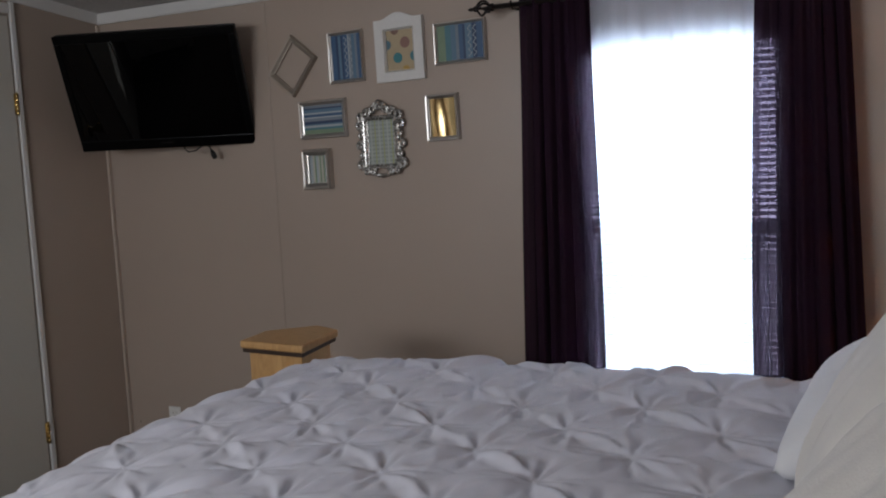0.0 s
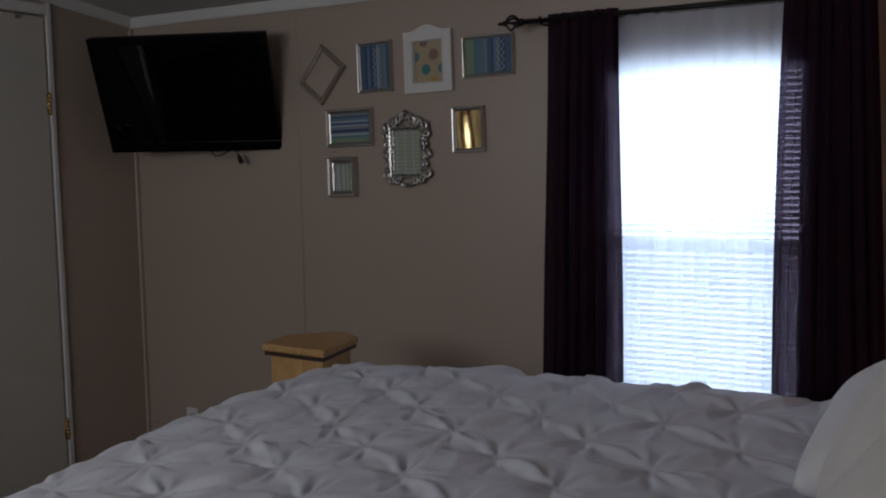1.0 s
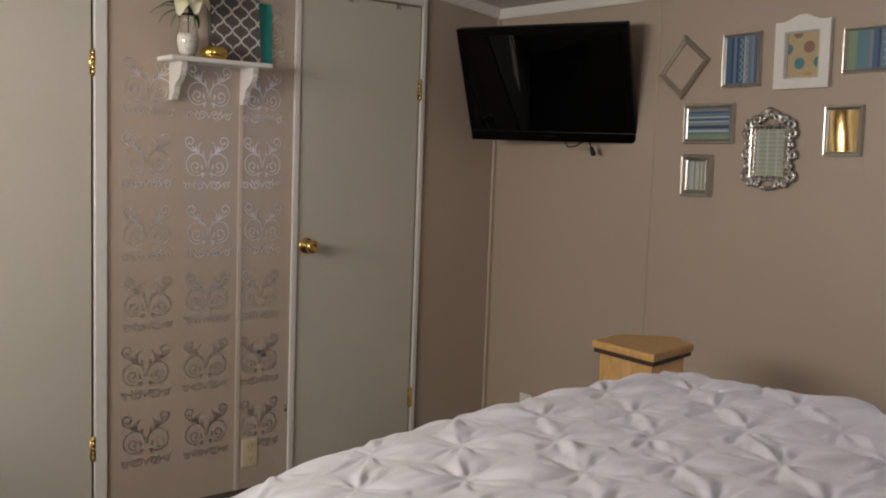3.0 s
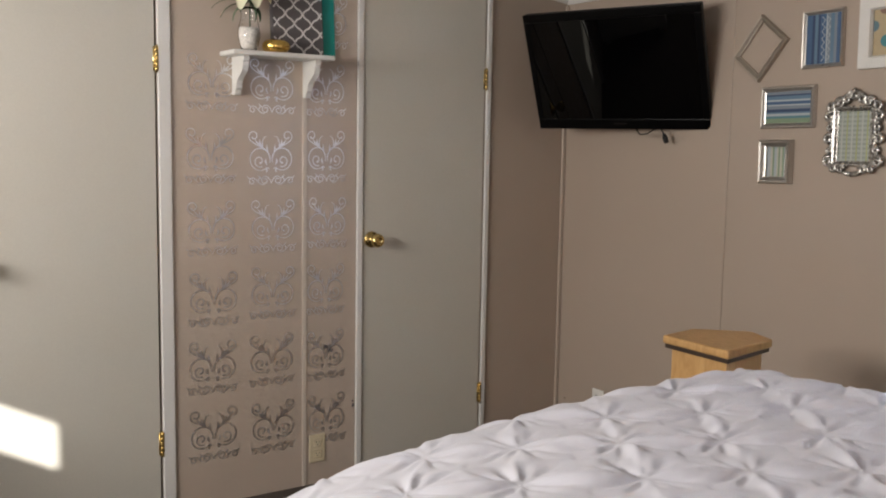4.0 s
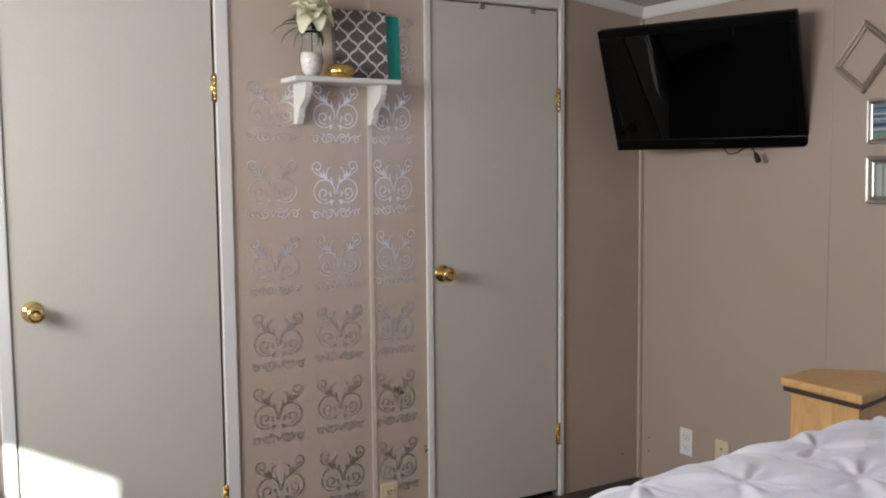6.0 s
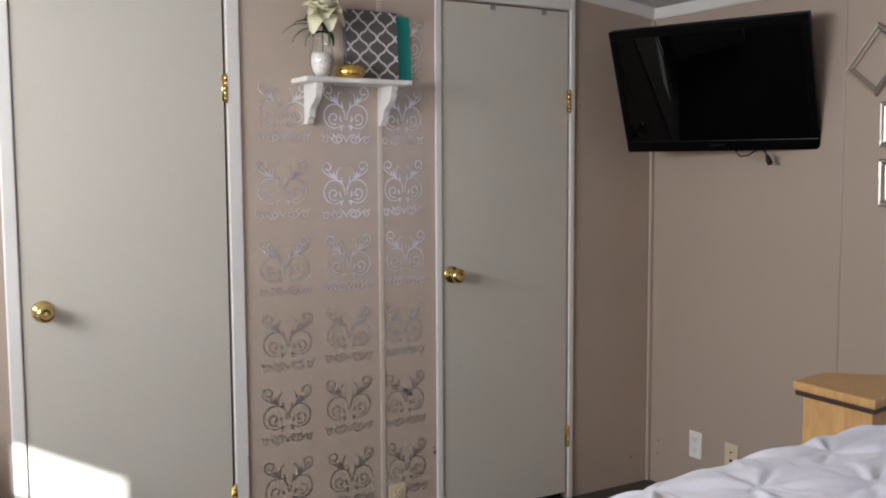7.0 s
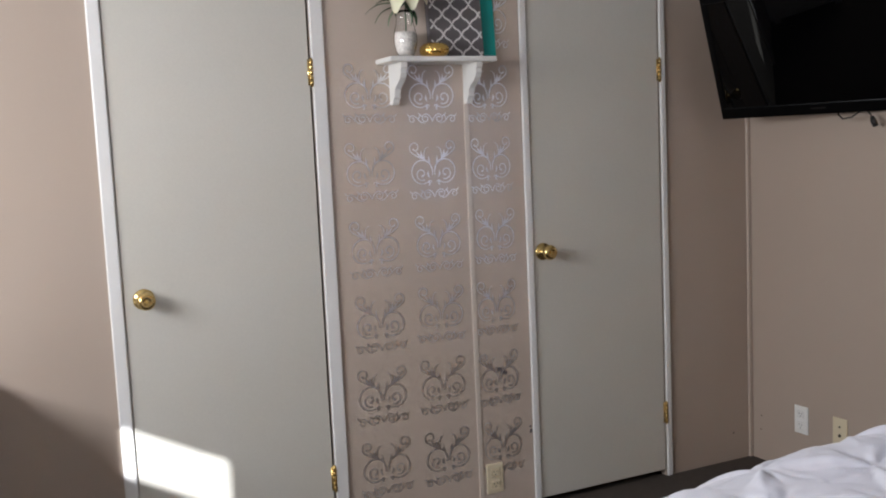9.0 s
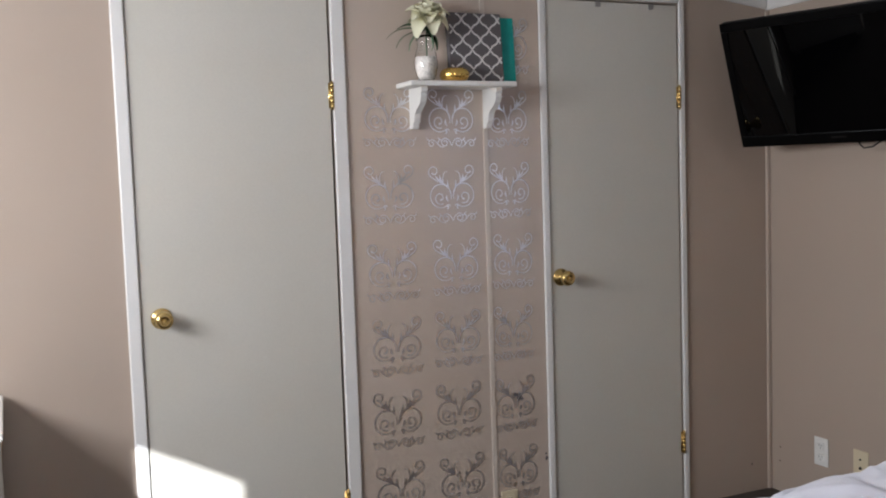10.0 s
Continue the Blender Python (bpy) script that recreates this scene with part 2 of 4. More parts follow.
def spiral(cx, cz, r0, r1, a0, turns, n=22):
    """Points of a spiral in the plane, from radius r0 to r1."""
    return [(cx + (r0 + (r1 - r0) * i / n) * math.cos(a0 + turns * 2 * math.pi * i / n), cz + (r0 + (r1 - r0) * i / n) * math.sin(a0 + turns * 2 * math.pi * i / n)) for i in range(n + 1)]


# ---- the room ----
RISE = 0.13          # ceiling rises from the window wall inwards
EAVE = 2.047         # ceiling height at the window wall
SOUTH, EAST = -4.2, 4.12


def top(y):
    return EAVE - RISE * y


bm = bmesh.new()
box(bm, (-1.0, SOUTH - 0.1, -0.12), (EAST + 0.1, 0.1, 0.0))
floor = setting("floor", bm, CARPET, "dark brown short pile carpet")

# window wall with its opening
WX0, WX1, WZ0, WZ1 = 2.23, 2.92, 0.46, 1.70
bm = bmesh.new()
box(bm, (-0.1, 0, 0), (WX0, 0.1, EAVE + 0.02))
box(bm, (WX1, 0, 0), (EAST + 0.1, 0.1, EAVE + 0.02))
box(bm, (WX0, 0, 0), (WX1, 0.1, WZ0))
box(bm, (WX0, 0, WZ1), (WX1, 0.1, EAVE + 0.02))
wall_north = setting("wall_north", bm, WALL, "tan panelled wall with a gallery of frames")

# door wall: closed pieces with two door openings
D1 = (-2.530, -1.884)   # bedroom door opening
D2 = (-1.066, -0.462)   # closet door opening
HEAD = 2.005
bm = bmesh.new()
for ya, yb, zb in ((SOUTH - 0.1, D1[0], 0), (D1[0], D1[1], HEAD), (D1[1], D2[0], 0), (D2[0], D2[1], HEAD), (D2[1], 0.0, 0)):
    prism(bm, [(0, ya, zb), (0, yb, zb), (0, yb, top(yb) + 0.02), (0, ya, top(ya) + 0.02)], (-0.1, 0, 0))
wall_west = setting("wall_west", bm, WALL, "tan wall with silver stencilled scrollwork between two doors")

# unseen near-black boxes behind the doors; their colour stands in for shade
bm = bmesh.new()
for d in (D1, D2):
    box(bm, (-0.5, d[0] - 0.05, 0.0), (-0.46, d[1] + 0.05, HEAD + 0.1))
    box(bm, (-0.46, d[0] - 0.05, 0.0), (-0.1, d[0] - 0.01, HEAD + 0.1))
    box(bm, (-0.46, d[1] + 0.01, 0.0), (-0.1, d[1] + 0.05, HEAD + 0.1))
    box(bm, (-0.5, d[0] - 0.05, HEAD + 0.1), (-0.1, d[1] + 0.05, HEAD + 0.14))
setting("gap_shade_boxes", bm, DARK, "near-black boxes behind the closed doors, standing in for shade")

# wall behind the walk, with a wide window
SX0, SX1, SZ0, SZ1 = 0.35, 2.743, 1.28, 1.98
bm = bmesh.new()
box(bm, (-0.1, SOUTH - 0.1, 0), (SX0, SOUTH, 2.64))
box(bm, (SX1, SOUTH - 0.1, 0), (EAST + 0.1, SOUTH, 2.64))
box(bm, (SX0, SOUTH - 0.1, 0), (SX1, SOUTH, SZ0))
box(bm, (SX0, SOUTH - 0.1, SZ1), (SX1, SOUTH, 2.64))
setting("wall_south", bm, WALL, "tan wall with a wide high window")
bm = bmesh.new()
box(bm, (EAST, SOUTH, 0), (EAST + 0.1, 0.0, 2.64))
setting("wall_east", bm, WALL, "plain tan wall behind the bed head")
bm = bmesh.new()
box(bm, (SX0, SOUTH - 0.06, 1.468), (SX1, SOUTH - 0.055, SZ1))
box(bm, (SX0, SOUTH - 0.06, SZ0), (2.25, SOUTH - 0.055, 1.468))
setting("window_2", bm, SHADE, "cream shade drawn across a high window, a slit left open")

bm = bmesh.new()
prism(bm, [(-0.1, 0.1, top(0.1)), (-0.1, SOUTH - 0.1, top(SOUTH - 0.1)), (-0.1, SOUTH - 0.1, top(SOUTH - 0.1) + 0.1), (-0.1, 0.1, top(0.1) + 0.1)], (EAST + 0.2, 0, 0))
ceiling = setting("ceiling", bm, CEIL, "white sloping ceiling with popcorn texture")

# added panel under the stencils; its paler tan carries the wall's window sheen
bm = bmesh.new()
prism(bm, [(0.0002, -1.836, 0.0), (0.0002, -1.094, 0.0), (0.0002, -1.094, top(-1.094) - 0.03), (0.0002, -1.836, top(-1.836) - 0.03)], (0.0013, 0, 0))
part("pale_panel", bm, WALL_PALE, wall_west, "thin tan panel, paler to carry the wall's sheen")

# crown strips, corner strip and seam battens
bm = bmesh.new()
prism(bm, [(0.0, 0.0, EAVE - 0.046), (0.0, -0.010, EAVE - 0.046), (0.0, -0.014, EAVE - 0.036), (0.0, -0.020, EAVE), (0.0, 0, EAVE)], (EAST, 0, 0))
setting("trim_crown_north", bm, TRIM, "narrow white crown strip under the ceiling")
bm = bmesh.new()
prism(bm, [(0.0, -0.02, EAVE - 0.046 + 0.003), (0.010, -0.02, EAVE - 0.043), (0.014, -0.02, EAVE - 0.033), (0.020, -0.02, EAVE + 0.003), (0, -0.02, EAVE + 0.003)], (0, SOUTH + 0.02, RISE * (-SOUTH - 0.02)))
setting("trim_crown_west", bm, TRIM, "narrow white crown strip following the sloping ceiling")
bm = bmesh.new()
box(bm, (0.0, -0.020, 0.0), (0.012, 0.0, EAVE - 0.05), 0.004, 2)
setting("trim_corner", bm, WALL_PALE, "pale vertical strip in the corner")
for nm, (a, b) in {
    "trim_seam_north": ((0.931, -0.003, 0.0), (0.943, 0.0, EAVE - 0.05)),
    "trim_seam_west": ((0.0, -1.328, 0.0), (0.005, -1.309, top(-1.32) - 0.05)),
    "trim_seam_closet": ((0.0, -1.096, HEAD + 0.05), (0.004, -1.078, top(-1.09) - 0.05)),
    "trim_seam_closet_far": ((0.0, -0.462, HEAD + 0.05), (0.004, -0.446, top(-0.45) - 0.05)),
}.items():
    bm = bmesh.new()
    box(bm, a, b, 0.0018, 2)
    setting(nm, bm, BATTEN if "west" in nm or "closet" in nm else WALL, "slim batten covering a wall panel seam")

# ---- doors ----


def casing(bm, y0, y1, z0, z1, x=0.013):
    """One board of a door casing: rounded, standing proud of the wall."""
    box(bm, (0.0, y0, z0), (x, y1, z1), 0.005, 2)


def knob(parent, y, z):
    k = Matrix.Translation((0.006, y, z)) @ Matrix.Rotation(radians(90), 4, "Y")
    bm = bmesh.new()
    lathe(bm, [(0.0, 0.0), (0.033, 0.0), (0.033, 0.003), (0.029, 0.007), (0.018, 0.010), (0.013, 0.012), (0.011, 0.020), (0.012, 0.030), (0.019, 0.034), (0.026, 0.041), (0.0285, 0.050), (0.027, 0.058), (0.022, 0.064), (0.014, 0.066), (0.010, 0.0635), (0.006, 0.063), (0.0, 0.063)], 32, k)
    ob = part("door_knob", bm, BRASS, parent, "polished brass round door knob", True)
    bm = bmesh.new()
    lathe(bm, [(0.0, 0.0635), (0.0055, 0.0635), (0.0050, 0.0675), (0.0, 0.068)], 14, k)
    part("lock_button", bm, BRASS_OLD, ob, smooth=True)


def hinge(parent, y, z, material):
    bm = bmesh.new()
    for i in range(5):
        lathe(bm, [(0.0052, i * 0.017), (0.0066, i * 0.017 + 0.001), (0.0066, i * 0.017 + 0.0155), (0.0052, i * 0.017 + 0.0165)], 12, Matrix.Translation((0.010, y, z - 0.0425)))
    lathe(bm, [(0.0, -0.006), (0.0045, -0.004), (0.0045, 0.089), (0.0, 0.091)], 10, Matrix.Translation((0.010, y, z - 0.0425)))
    box(bm, (0.0035, y - 0.011, z - 0.042), (0.0065, y, z + 0.042))
    part("hinge", bm, material, parent, "brass butt hinge", True)


def door(name, y0, y1, knob_y, knob_z, hinge_y, label):
    d = tagged(new(name), label, "door", kind="structure")
    bm = bmesh.new()
    box(bm, (-0.032, y0, 0.028), (0.004, y1, HEAD - 0.006), 0.002, 2)
    part("door_slab", bm, DOOR, d)
    knob(d, knob_y, knob_z)
    hinge(d, hinge_y, 1.645, BRASS)
    hinge(d, hinge_y, 0.268, BRASS_OLD)
    return d


door_1 = door("door_1", D1[0] + 0.001, D1[1] - 0.008, -2.470, 0.955, D1[1] - 0.003, "plain off-white bedroom door, closed, brass knob")
door_2 = door("door_2", D2[0] + 0.005, D2[1] - 0.006, -1.022, 0.977, D2[1] - 0.001, "narrow off-white closet door, closed, brass knob")
for y in (-0.832, -0.590):
    bm = bmesh.new()
    box(bm, (0.004, y - 0.012, HEAD - 0.026), (0.0065, y + 0.012, HEAD - 0.004), 0.0008)
    box(bm, (-0.034, y - 0.012, HEAD - 0.0055), (0.0065, y + 0.012, HEAD - 0.0035), 0.0006)
    part("hook_clip", bm, STEEL, door_2, "small grey over-door clip")

for nm, boards in {
    "door_frame_1": ((D1[0] - 0.042, D1[0] - 0.002, 0.0, HEAD + 0.045), (D1[1], D1[1] + 0.047, 0.0, HEAD + 0.045), (D1[0] - 0.002, D1[1], HEAD + 0.003, HEAD + 0.045)),
    "door_frame_2": ((D2[0] - 0.026, D2[0] + 0.002, 0.0, HEAD + 0.052), (D2[1] + 0.001, D2[1] + 0.026, 0.0, HEAD + 0.052), (D2[0] + 0.002, D2[1] + 0.001, HEAD + 0.003, HEAD + 0.045)),
}.items():
    fr = tagged(new(nm), "white painted slim door casing", "door frame", kind="structure")
    for b in boards:
        bm = bmesh.new()
        casing(bm, *b)
        part("casing_board", bm, TRIM, fr)
    # door stops, coloured near-black so that the gaps look shaded
    bm = bmesh.new()
    d = D1 if nm.endswith("1") else D2
    box(bm, (-0.1, d[0] - 0.002, 0.0), (-0.036, d[0] + 0.012, HEAD))
    box(bm, (-0.1, d[1] - 0.012, 0.0), (-0.036, d[1] + 0.002, HEAD))
    box(bm, (-0.1, d[0], HEAD - 0.012), (-0.036, d[1], HEAD + 0.002))
    part("door_stop", bm, DARK, fr)

# ---- window of the north wall ----
window_1 = tagged(new("window_1"), "white single-hung window, overexposed by bright daylight", "window", kind="structure")
bm = bmesh.new()
for a, b in (((WX0, 0.02, WZ0), (WX0 + 0.035, 0.09, WZ1)), ((WX1 - 0.035, 0.02, WZ0), (WX1, 0.09, WZ1)), ((WX0 + 0.035, 0.02, WZ1 - 0.035), (WX1 - 0.035, 0.09, WZ1)), ((WX0 + 0.035, 0.02, WZ0), (WX1 - 0.035, 0.09, WZ0 + 0.035))):
    box(bm, a, b, 0.003)
part("window_frame", bm, TRIM, window_1)
bm = bmesh.new()
box(bm, (WX0 + 0.035, 0.05, 1.070), (WX1 - 0.035, 0.085, 1.112), 0.003)
part("meeting_rail", bm, TRIM, window_1)
for z0, z1, y in ((WZ0 + 0.035, 1.070, 0.060), (1.112, WZ1 - 0.035, 0.075)):
    bm = bmesh.new()
    box(bm, (WX0 + 0.035, y, z0), (WX1 - 0.035, y + 0.003, z1))
    part("pane", bm, GLASS, window_1).visible_shadow = False
bm = bmesh.new()
box(bm, (WX0 + 0.035, 0.094, WZ0 + 0.035), (WX1 - 0.035, 0.0945, 1.08))
part("insect_screen", bm, SCREEN, window_1)
bm = bmesh.new()
box(bm, (WX0 - 1.6, 0.6, WZ0 - 1.4), (WX1 + 1.6, 0.61, WZ1 + 1.4))
tagged(finish("backdrop", bm, SKY_GLOW), "white overcast daylight outside the window", kind="structure")

# mini blind: one thing, each slat a part
blind = thing("window_blind", "white mini blind with narrow horizontal slats, lowered", "blind")
bm = bmesh.new()
box(bm, (WX0 + 0.004, -0.002, WZ1 - 0.03), (WX1 - 0.004, 0.022, WZ1 - 0.002), 0.002)
part("head_rail", bm, WHITE_PLASTIC, blind)
bm = bmesh.new()
box(bm, (WX0 + 0.006, 0.0, WZ0 + 0.004), (WX1 - 0.006, 0.018, WZ0 + 0.016), 0.002)
part("bottom_rail", bm, WHITE_PLASTIC, blind)
slat_mesh = None
for i in range(57):
    z = WZ0 + 0.028 + i * 0.0208
    if slat_mesh is None:
        bm = bmesh.new()
        c = [(-0.0088, 0.0078), (-0.0035, 0.0042), (0.0030, -0.0016), (0.0086, -0.0080)]
        for x0, x1 in ((WX0 + 0.007, WX1 - 0.007),):
            vs = [[bm.verts.new((x, 0.009 + p, q)) for p, q in c] for x in (x0, x1)]
            for k in range(3):
                bm.faces.new((vs[0][k], vs[0][k + 1], vs[1][k + 1], vs[1][k]))
        s = part("slat", bm, SLAT, blind)
        slat_mesh = s.data
    else:
        s = new("slat", slat_mesh)
        s.parent = blind
    s.location = (0, 0, z)
for x in (WX0 + 0.10, (WX0 + WX1) / 2, WX1 - 0.10):
    bm = bmesh.new()
    tube(bm, [(x, -0.004, WZ0 + 0.01), (x, -0.004, WZ1 - 0.03)], 0.0009, 5)
    part("ladder_cord", bm, WHITE_PLASTIC, blind)

# ---- curtains ----


def cloth_sheet(bm, x0, x1, z_of, y0, depth, folds, phase, edge, nx=150, nz=46, seed=0, gather=0.0):
    """A hanging sheet with uneven folds; edge(z) moves its two sides (left, right)."""
    grid = []
    for j in range(nz + 1):
        row = []
        f = j / nz
        zb, zt = z_of
        z = zt + (zb - zt) * f
        el, er = edge(f)
        for i in range(nx + 1):
            u = i / nx
            x = x0 + el + (x1 + er - x0 - el) * u
            w = noise.noise(Vector((u * 5.0 + seed, f * 0.7, seed)))
            a = phase + 2 * math.pi * folds * (u + 0.045 * w)
            amp = depth * (0.55 + 0.45 * min(1, f * 3)) * (0.75 + 0.5 * noise.noise(Vector((u * folds * 0.9, f * 1.5, seed + 7))))
            y = y0 + amp * math.sin(a) + 0.25 * amp * math.sin(2.3 * a + 3 * f) + 0.012 * noise.noise(Vector((u * 3, f * 2, seed + 3)))
            row.append(bm.verts.new((x + 0.3 * amp * math.cos(a), y, z)))
        grid.append(row)
    for j in range(nz):
        for i in range(nx):
            bm.faces.new((grid[j][i], grid[j][i + 1], grid[j + 1][i + 1], grid[j + 1][i]))
    return bm


ROD_Z, ROD_Y = 1.851, -0.100
left_curtain = thing("curtain", "dark plum curtain panel gathered on a black rod", "curtain", group="plum curtains")
bm = bmesh.new()
cloth_sheet(bm, 2.085, 2.335, (0.04, ROD_Z + 0.018), ROD_Y, 0.020, 6.5, 0.4, lambda f: (-0.045 * f, 0.030 * math.sin(min(1, f * 1.4) * 2.2) * f + 0.006), seed=2)
part("curtain_cloth", bm, PLUM, left_curtain, smooth=True)
right_curtain = thing("curtain", "dark plum curtain panel, thin cloth showing blind slats", "curtain", group="plum curtains")
bm = bmesh.new()
cloth_sheet(bm, 2.850, 3.105, (0.04, ROD_Z + 0.018), ROD_Y, 0.020, 7.0, 1.1, lambda f: (-0.022 * math.sin(min(1, f * 1.5) * 1.9), 0.052 * min(1, f * 1.6)), seed=5)
part("curtain_cloth", bm, PLUM, right_curtain, smooth=True)
sheer = thing("sheer_curtain", "white sheer curtain hanging over the window", "curtain")
bm = bmesh.new()
cloth_sheet(bm, 2.315, 2.850, (0.06, ROD_Z + 0.004), -0.052, 0.006, 9, 0.0, lambda f: (0, 0), nx=130, nz=30, seed=9)
part("sheer_cloth", bm, SHEER, sheer, smooth=True)

rod = thing("curtain_rod", "black iron curtain rod with scrolled cage finials", "curtain rod")
bm = bmesh.new()
tube(bm, [(1.985, ROD_Y, ROD_Z), (3.26, ROD_Y, ROD_Z)], 0.0085, 12)
part("rod", bm, IRON, rod, smooth=True)
bm = bmesh.new()
tube(bm, [(2.25, -0.052, ROD_Z - 0.004), (2.92, -0.052, ROD_Z - 0.004)], 0.004, 8)
part("sheer_rod", bm, STEEL, rod, smooth=True)
for sgn, xe in ((-1, 1.985), (1, 3.26)):
    bm = bmesh.new()
    for k in range(4):
        a = k * math.pi / 2 + 0.5
        pts = []
        for i in range(15):
            f = i / 14
            rr = 0.026 * math.sin(math.pi * f) ** 0.8
            aa = a + 1.6 * f
            pts.append((xe + sgn * 0.055 * f, ROD_Y + rr * math.cos(aa), ROD_Z + rr * math.sin(aa)))
        tube(bm, pts, 0.0042, 6)
    fl = Matrix.Translation((xe, ROD_Y, ROD_Z)) @ Matrix.Rotation(radians(90 * sgn), 4, "Y")
    lathe(bm, [(0.0, -0.012), (0.013, -0.010), (0.013, 0.0), (0.006, 0.004), (0.004, 0.05), (0.010, 0.054), (0.010, 0.060), (0.005, 0.066), (0.007, 0.072), (0.004, 0.082), (0.0, 0.088)], 14, fl)
    part("finial", bm, IRON, rod, smooth=True)
for x in (2.065, 3.20):
    bm = bmesh.new()
    box(bm, (x - 0.008, -0.005, ROD_Z - 0.03), (x + 0.008, 0.0, ROD_Z + 0.03), 0.001)
    tube(bm, [(x, -0.004, ROD_Z), (x, -0.06, ROD_Z - 0.012), (x, ROD_Y, ROD_Z - 0.012), (x, ROD_Y - 0.013, ROD_Z), (x, ROD_Y - 0.01, ROD_Z + 0.012)], 0.004, 6)
    part("bracket", bm, IRON, rod)

# ---- television on its tilted wall arm ----
tv_m = Matrix.Translation((0.522, -0.208, 1.670)) @ Matrix.Rotation(radians(20.7), 4, "Z") @ Matrix.Rotation(radians(21.5), 4, "X")
tv = thing("television", "black flat screen television, switched off, tilted down", "television", tv_m)
bm = bmesh.new()
box(bm, (-0.378, 0.0, -0.246), (0.378, 0.034, 0.246), 0.008, 3)
box(bm, (-0.26, 0.032, -0.17), (0.26, 0.062, 0.15), 0.012, 2)
part("body", bm, TV_BODY, tv)
bm = bmesh.new()
for a, b in (((-0.378, -0.006, 0.212), (0.378, 0.001, 0.246)), ((-0.378, -0.006, -0.246), (0.378, 0.001, -0.202)), ((-0.378, -0.006, -0.202), (-0.352, 0.001, 0.212)), ((0.352, -0.006, -0.202), (0.378, 0.001, 0.212))):
    box(bm, a, b, 0.003, 2)
part("bezel", bm, TV_BODY, tv)
bm = bmesh.new()
box(bm, (-0.352, -0.002, -0.202), (0.352, 0.0, 0.212))
part("screen", bm, TV_SCREEN, tv)
bm = bmesh.new()
box(bm, (-0.028, -0.0066, -0.225), (0.028, -0.006, -0.219))
part("badge", bm, IRON, tv, "small dark grey badge bar")
mount = thing("tv_wall_mount", "black steel tilting wall arm behind the television", "tv mount")
bm = bmesh.new()
box(bm, (0.55, -0.012, 1.54), (0.75, 0.0, 1.80), 0.002)
tube(bm, [(0.66, -0.01, 1.68), (0.60, -0.075, 1.68), (0.535, -0.15, 1.675)], 0.016, 8)
part("arm", bm, IRON, mount)
cord = thing("power_cord", "black power cord with loose plug hanging below the television", "cord")
bm = bmesh.new()
tube(bm, [(0.548, -0.075, 1.47), (0.548, -0.095, 1.435), (0.573, -0.10, 1.418), (0.603, -0.09, 1.422), (0.623, -0.075, 1.44), (0.643, -0.06, 1.445), (0.653, -0.055, 1.43), (0.660, -0.055, 1.418)], 0.0032, 6)
part("cable", bm, SLOT, cord, smooth=True)
bm = bmesh.new()
tube(bm, [(0.659, -0.055, 1.422), (0.666, -0.055, 1.406), (0.676, -0.055, 1.388)], [0.006, 0.011, 0.010], 8)
part("plug", bm, SLOT, cord, smooth=True)

# ---- picture frames on the north wall ----


def moulding(bm, w, h, fw, fd, inner_depth=0.3):
    """A mitred frame w by h about the origin in xz, with a sloped face; the wall is at y = 0."""
    prof = [(0.0, 0.0), (0.0, -fd * 0.8), (fw * 0.18, -fd), (fw * 0.45, -fd * 0.95), (fw * 0.82, -fd * 0.62), (fw, -fd * 0.55), (fw, -fd * inner_depth), (fw, 0.0)]
    rings = []
    for sx, sz in ((-1, -1), (1, -1), (1, 1), (-1, 1)):
        rings.append([bm.verts.new((sx * (w / 2 - p), y, sz * (h / 2 - p))) for p, y in prof])
    n = len(prof)
    for k in range(4):
        a, b = rings[k], rings[(k + 1) % 4]
        for i in range(n):
            j = (i + 1) % n
            bm.faces.new((a[i], a[j], b[j], b[i]))
    return bm


INKS = {}


def ink(c, r=0.5):
    key = tuple(c)
    if key not in INKS:
        INKS[key] = mat("printed_ink", c, r, var=0.06, scale=60, grain=0.08)
    return INKS[key]


def banded(bm, w, h, bands, vertical, y):
    """Printed stripes laid side by side, each a strip with its own ink."""
    pos = 0.0
    total = sum(b for b, _ in bands)
    L = w if vertical else h
    for i, (b, _) in enumerate(bands):
        a0, a1 = -L / 2 + L * pos / total, -L / 2 + L * (pos + b) / total
        pos += b
        if vertical:
            q = [(a0, y, -h / 2), (a1, y, -h / 2), (a1, y, h / 2), (a0, y, h / 2)]
        else:
            q = [(-w / 2, y, -a0), (-w / 2, y, -a1), (w / 2, y, -a1), (w / 2, y, -a0)]
        f = bm.faces.new([bm.verts.new(p) for p in q])
        f.material_index = i
    return bm


def picture(x, z, w, h, fw, fd, material, label, bands=None, vertical=True, roll=0.0, mat_border=0.0, glass=True):
    pf = thing("picture_frame", label, "picture frame", pose(x, -0.001, z, 0, roll, 0), "gallery wall frames")
    bm = bmesh.new()
    moulding(bm, w, h, fw, fd)
    part("frame", bm, material, pf)
    iw, ih = w - 2 * fw, h - 2 * fw
    if bands:
        bm = bmesh.new()
        box(bm, (-iw / 2 - 0.002, -0.004, -ih / 2 - 0.002), (iw / 2 + 0.002, -0.001, ih / 2 + 0.002))
        part("backing", bm, WHITE_INK, pf)
        bm = bmesh.new()
        banded(bm, iw - 2 * mat_border, ih - 2 * mat_border, bands, vertical, -0.0046)
        part("print", bm, [ink(c) for _, c in bands], pf)
    return pf


